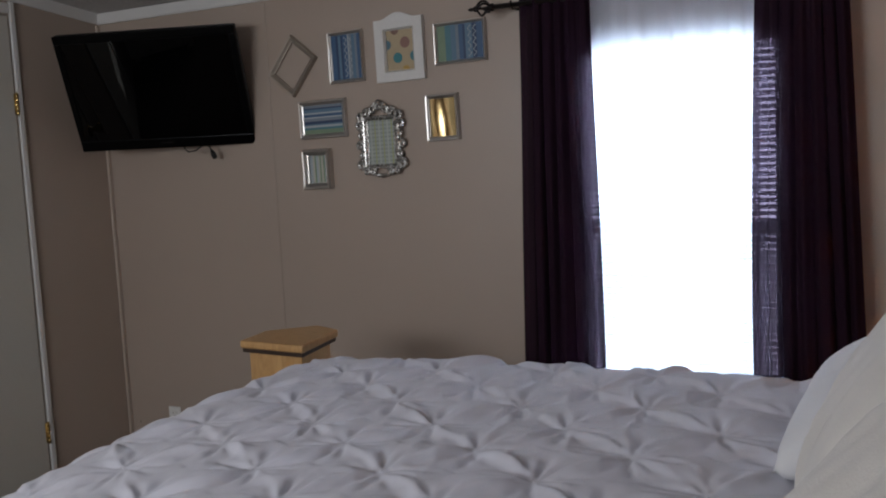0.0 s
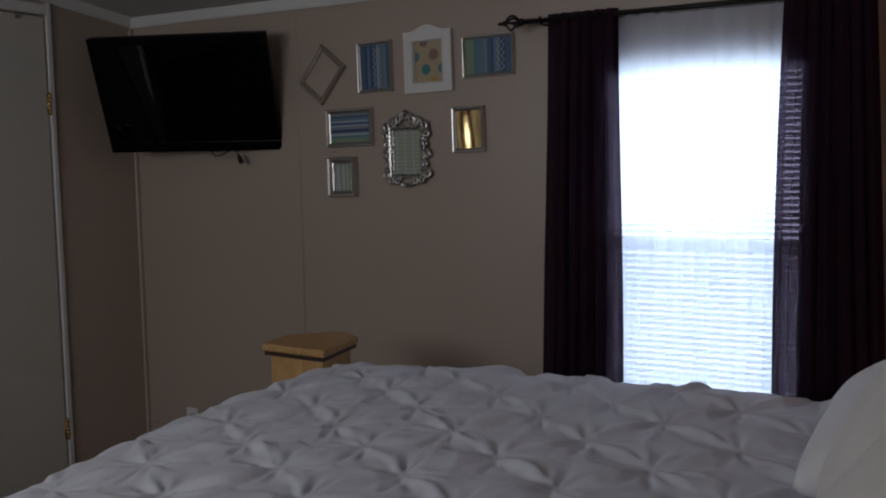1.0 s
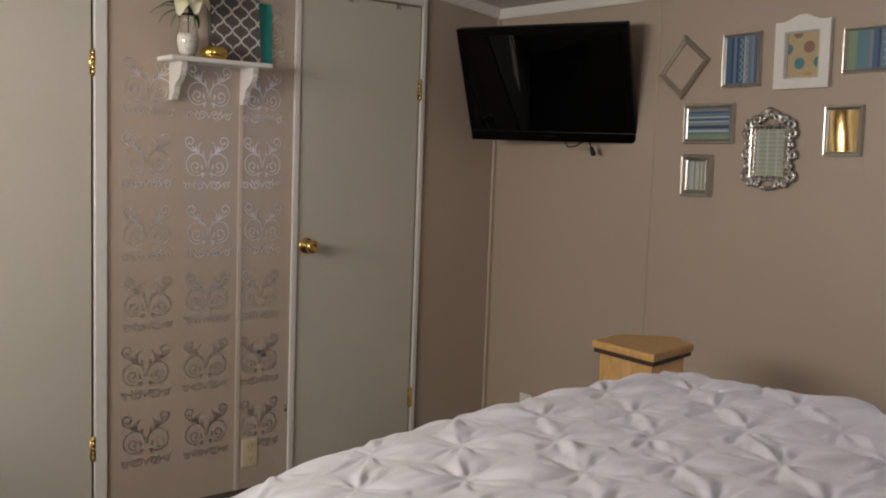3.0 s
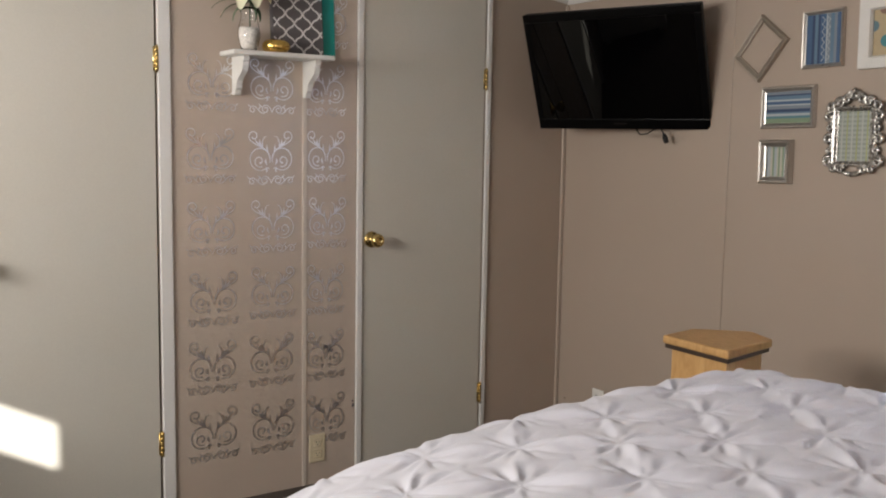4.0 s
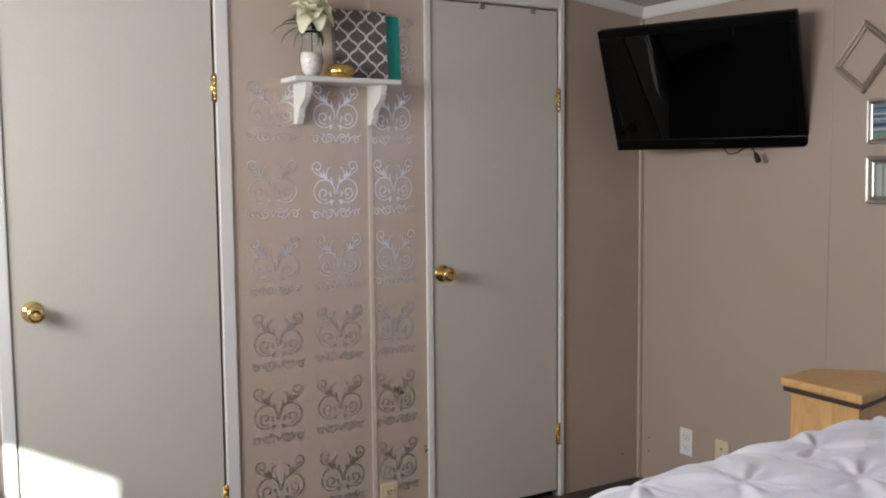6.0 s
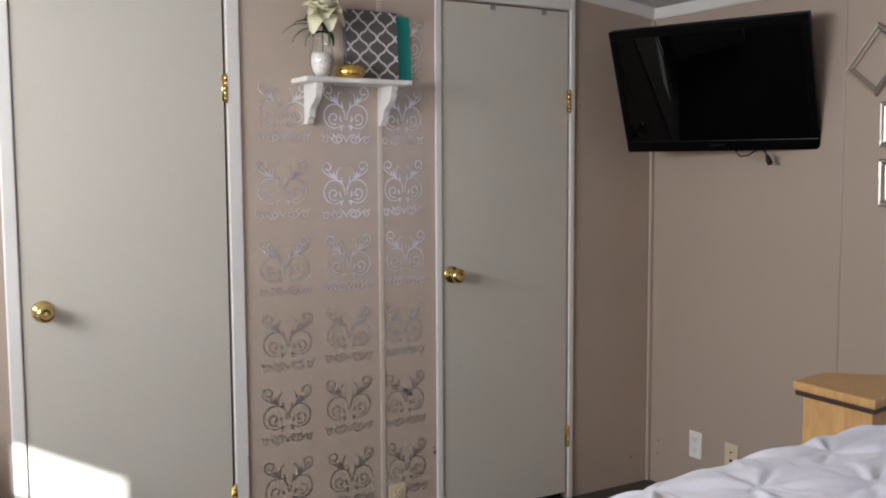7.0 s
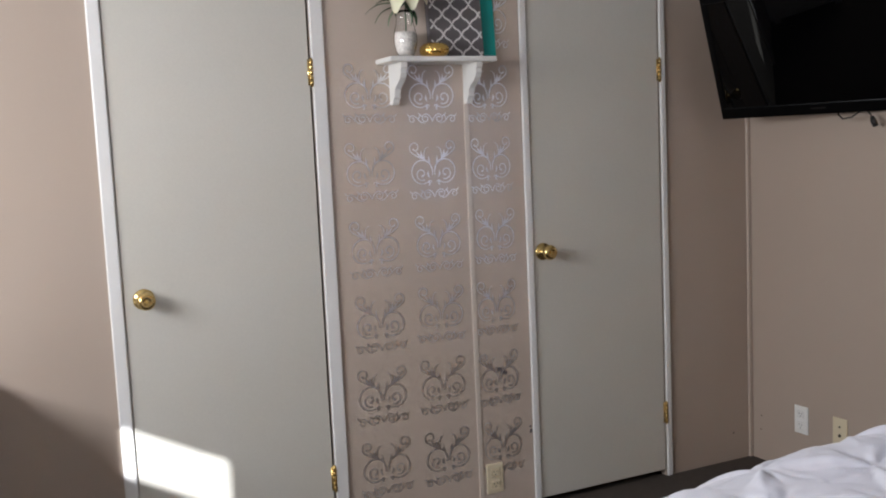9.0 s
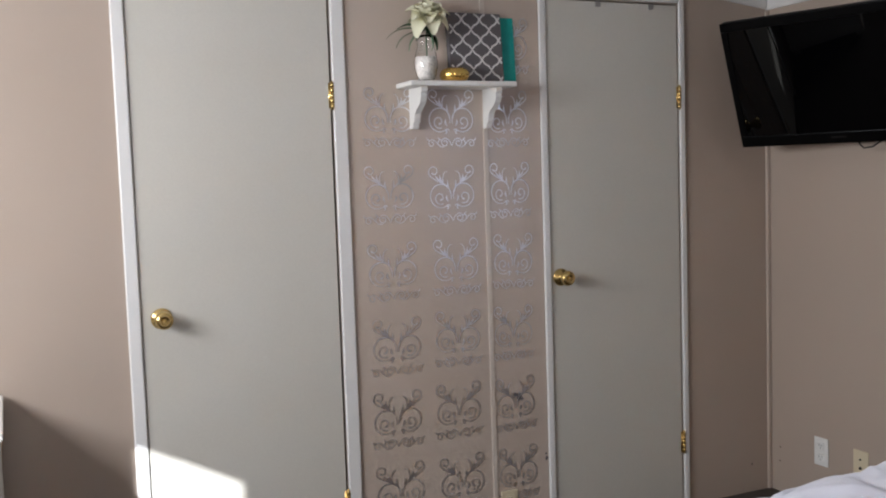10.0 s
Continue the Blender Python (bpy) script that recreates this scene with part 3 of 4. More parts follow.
NAVY, BLUE, SKY, PALE, GREEN, TEALP, CREAM, GREY = (0.028, 0.055, 0.125), (0.055, 0.115, 0.225), (0.115, 0.20, 0.29), (0.40, 0.45, 0.48), (0.21, 0.29, 0.19), (0.09, 0.21, 0.25), (0.52, 0.50, 0.42), (0.20, 0.235, 0.28)
# empty tilted frame
picture(1.068, 1.733, 0.152, 0.190, 0.020, 0.018, PEWTER_FRAME, "empty champagne metal frame hung at a slant", roll=39)
fb = picture(1.324, 1.748, 0.158, 0.195, 0.013, 0.016, SILVER_FRAME, "thin silver frame with blue striped print", [(2, BLUE), (1, NAVY), (1.2, SKY), (0.8, NAVY), (2.2, BLUE), (0.5, PALE), (1.2, GREY), (1.4, SKY), (1, GREY), (1.6, BLUE)], True, roll=-1.2)
fd_ = picture(1.815, 1.759, 0.208, 0.150, 0.012, 0.016, SILVER_FRAME, "thin silver frame with green to blue striped print", [(2.2, GREEN), (1.6, TEALP), (1.4, SKY), (0.8, GREY), (1.2, BLUE), (0.6, NAVY), (2, SKY), (1.2, NAVY), (1.8, BLUE)], True, roll=-1.0)
# pale zigzag drawn on the two blue prints
for fr, cx, hh in ((fb, 0.008, 0.15), (fd_, 0.048, 0.11)):
    for dx in (-0.010, 0.010):
        bm = bmesh.new()
        n = int(hh / 0.012)
        ribbon(bm, [(cx + dx + (0.006 if k % 2 else -0.006), -hh / 2 + hh * k / n) for k in range(n + 1)], 0.0035, 0.0048)
        part("zigzag", bm, ink(PALE), fr)
picture(1.199, 1.519, 0.222, 0.148, 0.018, 0.018, SILVER_FRAME, "pale silver frame with banded blue and green print", [(1, GREY), (0.5, NAVY), (1.2, SKY), (0.6, PALE), (1.0, BLUE), (0.5, PALE), (1.1, GREY), (1.0, NAVY), (0.5, SKY), (0.8, PALE), (0.8, TEALP), (1.6, GREEN)], False, roll=-1.0)
picture(1.163, 1.325, 0.132, 0.157, 0.025, 0.030, SILVER_FRAME, "small wide-edged silver frame with pale striped print", [(1, PALE), (0.7, CREAM), (0.6, GREEN), (0.8, PALE), (0.5, CREAM), (0.6, GREEN), (0.7, CREAM), (0.6, GREEN), (1, PALE)], True, roll=-0.8)
fh = picture(1.731, 1.496, 0.135, 0.168, 0.015, 0.016, SILVER_FRAME, "small pale silver frame with shiny gold foil print", roll=-1.0)
bm = bmesh.new()
foil = []
for i in range(25):
    u = i / 24
    foil.append([bm.verts.new((-0.0545 + 0.109 * u, -0.004 - 0.0016 * math.sin(2 * math.pi * u + 0.5) - 0.0008 * math.sin(5 * u + 3 * v / 12), -0.071 + 0.142 * v / 12)) for v in range(13)])
for p, q in zip(foil, foil[1:]):
    for k in range(12):
        bm.faces.new((p[k], q[k], q[k + 1], p[k + 1]))
part("print", bm, GOLD_FOIL, fh, "shiny gold foil sheet", True)

# white frame with arched top and dotted paper
fc = thing("picture_frame", "wide white frame with arched top and dotted paper", "picture frame", pose(1.566, -0.001, 1.753, 0, -1.0, 0), "gallery wall frames")
bm = bmesh.new()
W, Hh, iw, ih = 0.206, 0.228, 0.126, 0.156
arch = [(-W / 2 + W * i / 20, Hh / 2 + (0.022 * math.sin(math.pi * (i - 3) / 14) ** 1.6 if 3 < i < 17 else 0.0)) for i in range(21)]
for z0, z1 in ((-Hh / 2, -ih / 2),):
    box(bm, (-W / 2, -0.02, z0), (W / 2, 0.0, z1), 0.0004)
box(bm, (-W / 2, -0.02, -ih / 2), (-iw / 2, 0.0, ih / 2), 0.0004)
box(bm, (iw / 2, -0.02, -ih / 2), (W / 2, 0.0, ih / 2), 0.0004)
prism(bm, [(-W / 2, 0.0, ih / 2), (W / 2, 0.0, ih / 2)] + [(x, 0.0, z) for x, z in arch[::-1]], (0, -0.02, 0))
part("frame", bm, WHITE_FRAME, fc)
bm = bmesh.new()
moulding(bm, iw + 0.008, ih + 0.008, 0.008, 0.023)
part("inner_lip", bm, WHITE_FRAME, fc)
bm = bmesh.new()
box(bm, (-iw / 2, -0.005, -ih / 2), (iw / 2, -0.001, ih / 2))
part("print", bm, ink((0.46, 0.37, 0.23)), fc, "tan paper")
for dx, dz, r, c in ((-0.014, -0.028, 0.0195, (0.05, 0.22, 0.25)), (0.020, 0.026, 0.0205, (0.27, 0.15, 0.12)), (0.058, -0.026, 0.019, (0.06, 0.20, 0.24)), (-0.058, 0.022, 0.018, (0.10, 0.19, 0.24)), (0.020, -0.074, 0.016, (0.46, 0.30, 0.07)), (-0.022, 0.074, 0.017, (0.22, 0.13, 0.10))):
    bm = bmesh.new()
    lathe(bm, [(0.0, 0.0), (r, 0.0), (r, 0.0006), (0.0, 0.0006)], 18, Matrix.Translation((dx, -0.005, dz)) @ Matrix.Rotation(radians(90), 4, "X"))
    part("dot", bm, ink(c), fc)

# ornate scrolled frame
fo = thing("ornate_frame", "baroque antique silver frame with scrollwork and pale print", "picture frame", pose(1.463, -0.001, 1.418, 0, -0.8, 0), "gallery wall frames")
bm = bmesh.new()
moulding(bm, 0.150, 0.200, 0.017, 0.020)
part("frame", bm, ANTIQUE, fo)
bm = bmesh.new()
box(bm, (-0.060, -0.005, -0.085), (0.060, -0.001, 0.085))
part("backing", bm, WHITE_INK, fo)
bm = bmesh.new()
bands = [(1.0, (0.40, 0.44, 0.41) if i % 2 else (0.31, 0.35, 0.31)) for i in range(22)]
banded(bm, 0.116, 0.166, bands, False, -0.0056)
part("print", bm, [ink(c) for _, c in bands], fo)


for k in range(6):
    bm = bmesh.new()
    ribbon(bm, [(-0.046 + 0.0185 * k, -0.083), (-0.046 + 0.0185 * k, 0.083)], 0.005, 0.0058)
    part("stripe", bm, ink((0.40, 0.42, 0.20) if k % 2 else (0.50, 0.52, 0.48)), fo)


def scroll(bm, cx, cz, r, a0, turns, thick):
    pts = spiral(cx, cz, r, r * 0.25, a0, turns, 20)
    tube(bm, [(x, -0.012 - 0.006 * i / 20, z) for i, (x, z) in enumerate(pts)], [thick * (1 - 0.45 * i / 20) for i in range(21)], 6)


bm = bmesh.new()
for s in (-1, 1):
    for cx, cz, r, a0, tn in ((0.082, 0.100, 0.019, 3.6, 1.2), (0.090, 0.066, 0.016, 1.9, -1.2), (0.088, 0.030, 0.014, 1.2, 1.1), (0.092, -0.010, 0.016, 2.4, -1.2), (0.086, -0.046, 0.013, 1.4, 1.2), (0.090, -0.084, 0.018, 2.0, -1.3), (0.070, -0.108, 0.015, 0.2, 1.3), (0.040, -0.112, 0.014, 2.9, -1.2), (0.052, 0.112, 0.017, 0.0, 1.3), (0.026, 0.122, 0.017, 3.0, -1.2)):
        scroll(bm, s * cx, cz, r, a0 if s > 0 else math.pi - a0, tn * s, 0.0090)
    tube(bm, [(s * 0.062, -0.013, 0.108), (s * 0.040, -0.015, 0.128), (s * 0.020, -0.016, 0.140), (0, -0.017, 0.158)], [0.005, 0.007, 0.007, 0.004], 6)
    tube(bm, [(s * 0.078, -0.012, z) for z in (0.09, 0.05, 0.0, -0.05, -0.09)], [0.004, 0.006, 0.004, 0.006, 0.004], 6)
    tube(bm, [(s * 0.060, -0.012, -0.106), (s * 0.030, -0.014, -0.122), (0, -0.016, -0.128)], [0.004, 0.007, 0.009], 6)
scroll(bm, 0.0, 0.132, 0.015, 1.6, 1.0, 0.006)
part("scrollwork", bm, ANTIQUE, fo, "cast silver scrolls with dark recesses", True)

# ---- outlets ----


def outlet(m, material, label, jack=False):
    o = thing("wall_outlet", label, "outlet", m, "wall outlets")
    bm = bmesh.new()
    box(bm, (-0.035, -0.006, -0.057), (0.035, 0.0, 0.057), 0.003, 2)
    part("plate", bm, material, o)
    if jack:
        for z, r in ((0.022, 0.004), (-0.012, 0.0065)):
            bm = bmesh.new()
            lathe(bm, [(0, 0.005), (r, 0.005), (r * 0.8, 0.010), (0, 0.010)], 12, Matrix.Translation((0, 0, z)) @ Matrix.Rotation(radians(90), 4, "X"))
            part("jack", bm, SLOT, o)
    else:
        for z in (-0.023, 0.023):
            bm = bmesh.new()
            box(bm, (-0.017, -0.0085, z - 0.015), (0.017, -0.005, z + 0.015), 0.004, 2)
            rec = part("receptacle", bm, material, o)
            for x, hh in ((-0.0065, 0.008), (0.0065, 0.0065)):
                bm = bmesh.new()
                box(bm, (x - 0.0011, -0.0088, z + 0.001 - hh / 2 + 0.003), (x + 0.0011, -0.0084, z + 0.001 + hh / 2 + 0.003))
                part("slot", bm, SLOT, rec)
            bm = bmesh.new()
            lathe(bm, [(0, 0.0084), (0.0024, 0.0084), (0.0024, 0.0088), (0, 0.0088)], 10, Matrix.Translation((0, 0, z - 0.007)) @ Matrix.Rotation(radians(90), 4, "X"))
            part("slot", bm, SLOT, rec)
    return o


outlet(pose(0.281, 0, 0.226), WHITE_PLASTIC, "white duplex wall outlet low on the wall")
outlet(pose(0.474, 0, 0.222), ALMOND, "almond cable jack plate low on the wall", True)
outlet(pose(0, -1.262, 0.146, 0, 0, 90), ALMOND, "almond duplex outlet among the stencils")

# ---- stencilled scrollwork ----
STROKES = []
BORDER = []
for s in (-1, 1):
    def side(pts):
        return [(s * x, z) for x, z in pts]

    def round_arc(cx, cz, r, a0, a1, n):
        return [(cx + r * math.cos(radians(a0 + (a1 - a0) * i / n)), cz + r * math.sin(radians(a0 + (a1 - a0) * i / n))) for i in range(n + 1)]
    # the large ring with its hooked foot
    ring_pts = round_arc(0.0450, 0.030, 0.0412, 196, -114, 34)
    foot = [(0.0205, -0.0060), (0.0175, -0.0100), (0.0185, -0.0155), (0.0235, -0.0180)]
    STROKES.append((side(ring_pts + foot), [0.0030 + 0.0016 * math.sin(math.pi * i / 34) for i in range(35)] + [0.0060, 0.0068, 0.0050, 0.0015]))
    STROKES.append((side([(0.026, -0.008), (0.020, -0.002), (0.012, -0.003), (0.008, -0.008)]), [0.004, 0.0055, 0.0045, 0.001]))
    # the small curl within it and its drop
    STROKES.append((side(spiral(0.0480, 0.0235, 0.0235, 0.0065, radians(-118), 1.10, 26)), [0.0040] * 22 + [0.0052, 0.0068, 0.0075, 0.0070, 0.0040]))
    STROKES.append((side([(0.0165, 0.0080), (0.0215, 0.0165), (0.0235, 0.0240), (0.0215, 0.0330)]), [0.001, 0.0062, 0.0070, 0.001]))
    # the arm that ends in a curl, its leaves and tendril
    stem = [(0.0030, 0.018), (0.0055, 0.036), (0.0110, 0.053), (0.0220, 0.0660), (0.0390, 0.0760), (0.0590, 0.0840), (0.0780, 0.0960)]
    curl = spiral(0.0695, 0.1165, 0.0220, 0.0075, radians(-65), 1.12, 26)
    STROKES.append((side(stem + curl), [0.001, 0.0030, 0.0040, 0.0046, 0.0048, 0.0044, 0.0042] + [0.0041] * 23 + [0.0060, 0.0068, 0.0062, 0.0035]))
    STROKES.append((side([(0.0120, 0.0540), (0.0160, 0.0700), (0.0165, 0.0850)]), [0.003, 0.0060, 0.001]))
    STROKES.append((side([(0.0330, 0.0720), (0.0450, 0.0870), (0.0460, 0.1050)]), [0.004, 0.0100, 0.001]))
    STROKES.append((side([(0.0390, 0.0760), (0.0560, 0.0910), (0.0660, 0.1040)]), [0.004, 0.0072, 0.001]))
    STROKES.append((side([(0.0340, 0.0740), (0.0350, 0.0920), (0.0310, 0.1060), (0.0240, 0.1140), (0.0150, 0.1150)]), [0.0050, 0.0042, 0.0036, 0.0028, 0.0012]))
    # border: a ring each side of the middle, a wave that ends in a curl, small leaves
    BORDER.append((side([(0.0, -0.0100), (0.0050, 0.0020), (0.0120, 0.0110)] + spiral(0.0265, 0.0010, 0.0165, 0.0055, radians(140), -1.30, 28)), [0.0026, 0.0034, 0.0038] + [0.0036] * 26 + [0.0050, 0.0050, 0.0030]))
    BORDER.append((side([(0.0290, -0.0150), (0.0430, -0.0130), (0.0540, -0.0050), (0.0630, 0.0050), (0.0730, 0.0110)] + spiral(0.0790, -0.0020, 0.0135, 0.0045, radians(112), -1.10, 22)), [0.002] + [0.0036] * 24 + [0.0048, 0.0048, 0.0030]))
    BORDER.append((side([(0.0400, 0.0080), (0.0470, 0.0120), (0.0560, 0.0210)]), [0.002, 0.0058, 0.001]))
    BORDER.append((side([(0.0540, -0.0040), (0.0530, 0.0060), (0.0460, 0.0130)]), [0.002, 0.0050, 0.001]))
    BORDER.append((side([(0.0860, 0.0090), (0.0940, 0.0110), (0.0990, 0.0190)]), [0.002, 0.0048, 0.001]))


def stencil_mesh(name, strokes, squeeze, lift):
    bm = bmesh.new()
    for k, (pts, ws) in enumerate(strokes):
        ribbon(bm, [(x * squeeze, z) for x, z in pts], ws, lift + 0.00012 * k)
    me = bpy.data.meshes.new(name)
    bm.to_mesh(me)
    bm.free()
    me.materials.append(SILVER_PAINT)
    return me


for c, (y, sq) in enumerate(((-1.690, 1.0), (-1.453, 0.97), (-1.224, 0.88))):
    motif = stencil_mesh("stencil_motif", STROKES, sq, 0.0008)
    border = stencil_mesh("stencil_border", BORDER, sq, 0.0008)
    for r in range(-1, 9):
        z = 1.930 - 0.2605 * r
        for nm, me, dz in (("stencil_motif", motif, -0.136), ("stencil_border", border, -0.186)):
            if z + dz < 0.02 and nm == "stencil_border":
                continue
            if z + dz < 0.0 or (r == 0 and c < 2):
                continue
            o = new(nm, me)
            o.parent = wall_west
            o.matrix_basis = pose(0.0010, y + 0.004 * math.sin(r * 2.1 + c), z + dz + 0.004 * math.sin(r * 1.3 + 2 * c), 0, 1.2 * math.sin(r * 1.7 + c), 90)

# a dark paint smudge and small scuffs in the stencilled wall, nail holes in the corner
rs = random.Random(11)
for y, z, s in ((-1.212, 0.548, 0.016), (-1.226, 0.556, 0.010), (-1.200, 0.538, 0.008), (-1.100, 0.300, 0.009), (-1.102, 0.318, 0.006), (-0.105, 0.118, 0.006)):
    bm = bmesh.new()
    pts = [(0.0030, y + s * rs.uniform(0.5, 1.1) * math.cos(a), z + s * rs.uniform(0.5, 1.1) * math.sin(a)) for a in [2 * math.pi * k / 11 for k in range(11)]]
    bm.faces.new([bm.verts.new(p) for p in pts])
    part("paint_smudge", bm, SMUDGE, wall_west)
for x, z in ((0.058, 0.190), (0.055, 0.130)):
    bm = bmesh.new()
    lathe(bm, [(0.0, 0.0002), (0.0035, 0.0002), (0.003, 0.0008), (0.0, 0.0008)], 9, Matrix.Translation((x, 0, z)) @ Matrix.Rotation(radians(90), 4, "X"))
    part("nail_hole", bm, SLOT, wall_north)

# ---- bed ----
BX0, BX1, BY0, BY1, BTOP = 1.835, 3.95, -2.44, -0.985, 0.795
bed = thing("bed", "queen bed with thick mattress under a white duvet", "bed")
bm = bmesh.new()
box(bm, (1.86, -2.40, 0.42), (3.93, -1.02, 0.745), 0.05, 3)
part("mattress", bm, PILLOW_W, bed)
bm = bmesh.new()
box(bm, (1.87, -2.39, 0.16), (3.93, -1.03, 0.42), 0.02, 2)
part("bed_base", bm, DARK_WOOD, bed, "dark brown upholstered base")
for x in (1.95, 3.85):
    for y in (-2.30, -1.12):
        bm = bmesh.new()
        box(bm, (x - 0.03, y - 0.03, 0.0), (x + 0.03, y + 0.03, 0.16), 0.004)
        part("leg", bm, IRON, bed)
bm = bmesh.new()
box(bm, (3.97, -2.45, 0.0), (4.02, -0.97, 1.20), 0.01, 2)
part("headboard", bm, DARK_WOOD, bed)

LA, LB, LP = Vector((0.158, -0.118)), Vector((0.112, 0.157)), Vector((2.743, -1.436))
_det = LA.x * LB.y - LA.y * LB.x


def pintuck(x, y):
    """Height of the pinched cloth over the plane: puffs between tufts, folds running from tuft to tuft."""
    wx, wy = x + 0.025 * noise.noise(Vector((x * 3, y * 3, 1.0))), y + 0.025 * noise.noise(Vector((x * 3, y * 3, 9.0)))
    dx, dy = wx - LP.x, wy - LP.y
    u = (dx * LB.y - dy * LB.x) / _det
    v = (LA.x * dy - LA.y * dx) / _det
    fu, fv = u - math.floor(u), v - math.floor(v)
    su, sv = math.sin(math.pi * fu), math.sin(math.pi * fv)
    h = 0.008 * su * sv
    # creased folds running from tuft to tuft, steeper on one side
    best = []
    for a, lens, cell, tall in (((fu + 0.5) % 1 - 0.5, sv, math.floor(v) + 17 * round(u), 0.022), (0.5 - (fv + 0.5) % 1, su, 31 + math.floor(u) + 13 * round(v), 0.0185)):
        k = 0.95 + 0.5 * noise.noise(Vector((cell * 1.37, 0.5, 0.5)))
        t = a - 0.09 * lens * noise.noise(Vector((cell * 3.1, 2.5, 0.5)))
        w = (0.020 + 0.060 * lens) if t > 0 else (0.040 + 0.26 * lens)
        best.append(tall * k * (0.22 + 0.78 * lens) * math.exp(-abs(t) / w))
    h += max(best) + 0.3 * min(best)
    # sharp gathers that fan out from each tuft
    ru, rv = (fu + 0.5) % 1 - 0.5, (fv + 0.5) % 1 - 0.5
    px, py = ru * LA.x + rv * LB.x, ru * LA.y + rv * LB.y
    r = math.hypot(px, py)
    an = math.atan2(py, px)
    seed = round(u) * 7.3 + round(v) * 3.1
    h += 0.0085 * (abs(math.cos(4 * an + seed)) - 0.6) * math.exp(-((r - 0.028) / 0.024) ** 2)
    h += 0.0072 * (abs(math.cos(5.5 * an + 2 * seed)) - 0.6) * math.exp(-((r - 0.062) / 0.030) ** 2)
    # long slack creases
    crease = 1 - abs(noise.noise(Vector((x * 7 + 3 * y, y * 4 - 2 * x, 4.0))))
    h += 0.0045 * crease ** 6 + 0.003 * noise.noise(Vector((x * 12, y * 12, 4.0)))
    return h


def over_edge(s, r):
    """How far a point s past the edge goes outwards and down."""
    if s <= 0:
        return s, 0.0
    a = s / r
    if a < math.pi / 2:
        return r * math.sin(a), r * (1 - math.cos(a))
    return r + 0.06 * (s - r * math.pi / 2), r + (s - r * math.pi / 2)


bm = bmesh.new()
R = 0.10
HANG = 0.36
step = 0.0052
xs = [BX0 - HANG + step * i for i in range(int((3.75 - BX0 + HANG) / step))]
ys = [BY0 - HANG + step * i for i in range(int((BY1 - BY0 + 2 * HANG) / step) + 1)]


def duvet_point(x, y):
    """Where the cloth point (x, y) lies once it is spread over the bed."""
    ox, dxz = over_edge(BX0 - x, R)
    px = BX0 - ox
    yy, dyz = y, 0.0
    if y < BY0:
        oy, dyz = over_edge(BY0 - y, R)
        yy = BY0 - oy
    elif y > BY1:
        oy, dyz = over_edge(y - BY1, R)
        yy = BY1 + oy
    drop = math.hypot(dxz, dyz)
    if y < -1.7 and x < 2.3:
        drop += 0.10 * ((-1.7 - max(y, BY0)) / 0.74) ** 2 * ((2.3 - max(x, BX0)) / 0.465) ** 2
    foot = min(1, max(0, (2.45 - x) / 0.5))
    drop += 0.026 * foot * min(1, max(0, (-1.45 - y) / 0.45)) - 0.010 * foot * min(1, max(0, (y + 1.45) / 0.3))
    nx = -min(1, dxz / R) if x < BX0 else 0.0
    ny = (-min(1, dyz / R) if y < BY0 else min(1, dyz / R)) if dyz else 0.0
    nz = max(0.0, 1 - max(abs(nx), abs(ny)))
    nrm = Vector((nx, ny, nz + 0.05)).normalized()
    crown = 0.010 * min(1, max(0, (x - 2.2) / 0.8)) * min(1, max(0, (y + 1.9) / 0.8)) + 0.022 * min(1, max(0, (y + 1.9) / 0.9)) * min(1, max(0, (x - 1.8) / 0.5)) + 0.018 * math.sin(math.pi * min(1, max(0, (x - BX0) / 2.0))) + 0.010 * math.sin(math.pi * min(1, max(0, (y - BY0) / (BY1 - BY0))))
    return Vector((px, yy, max(0.03, BTOP + crown - drop))) + nrm * pintuck(x, y) * (1 - 0.5 * min(1, max(dxz, dyz) / R)) * (1 - 0.25 * min(1, max(0, (2.1 - x) / 0.25)))


lay = np.array([[duvet_point(x, y)[:] for y in ys] for x in xs])
for _ in range(1):
    lay[1:-1, 1:-1] = 0.88 * lay[1:-1, 1:-1] + 0.03 * (lay[2:, 1:-1] + lay[:-2, 1:-1] + lay[1:-1, 2:] + lay[1:-1, :-2])
grid = [[bm.verts.new(p) for p in row] for row in lay.tolist()]
for i in range(len(xs) - 1):
    for j in range(len(ys) - 1):
        bm.faces.new((grid[i][j], grid[i + 1][j], grid[i + 1][j + 1], grid[i][j + 1]))
duvet = finish("duvet", bm, DUVET, True)
tagged(duvet, "white pintuck duvet with pinched diamond folds over the bed", "duvet")


# stitched tufts that pinch the cloth
bm = bmesh.new()
lathe(bm, [(0.0, -0.008), (0.004, -0.006), (0.0042, -0.003), (0.0026, 0.0), (0.0, 0.0008)], 9, None, lambda a, z: 1 + 0.25 * math.cos(4 * a))
tuft_mesh = None
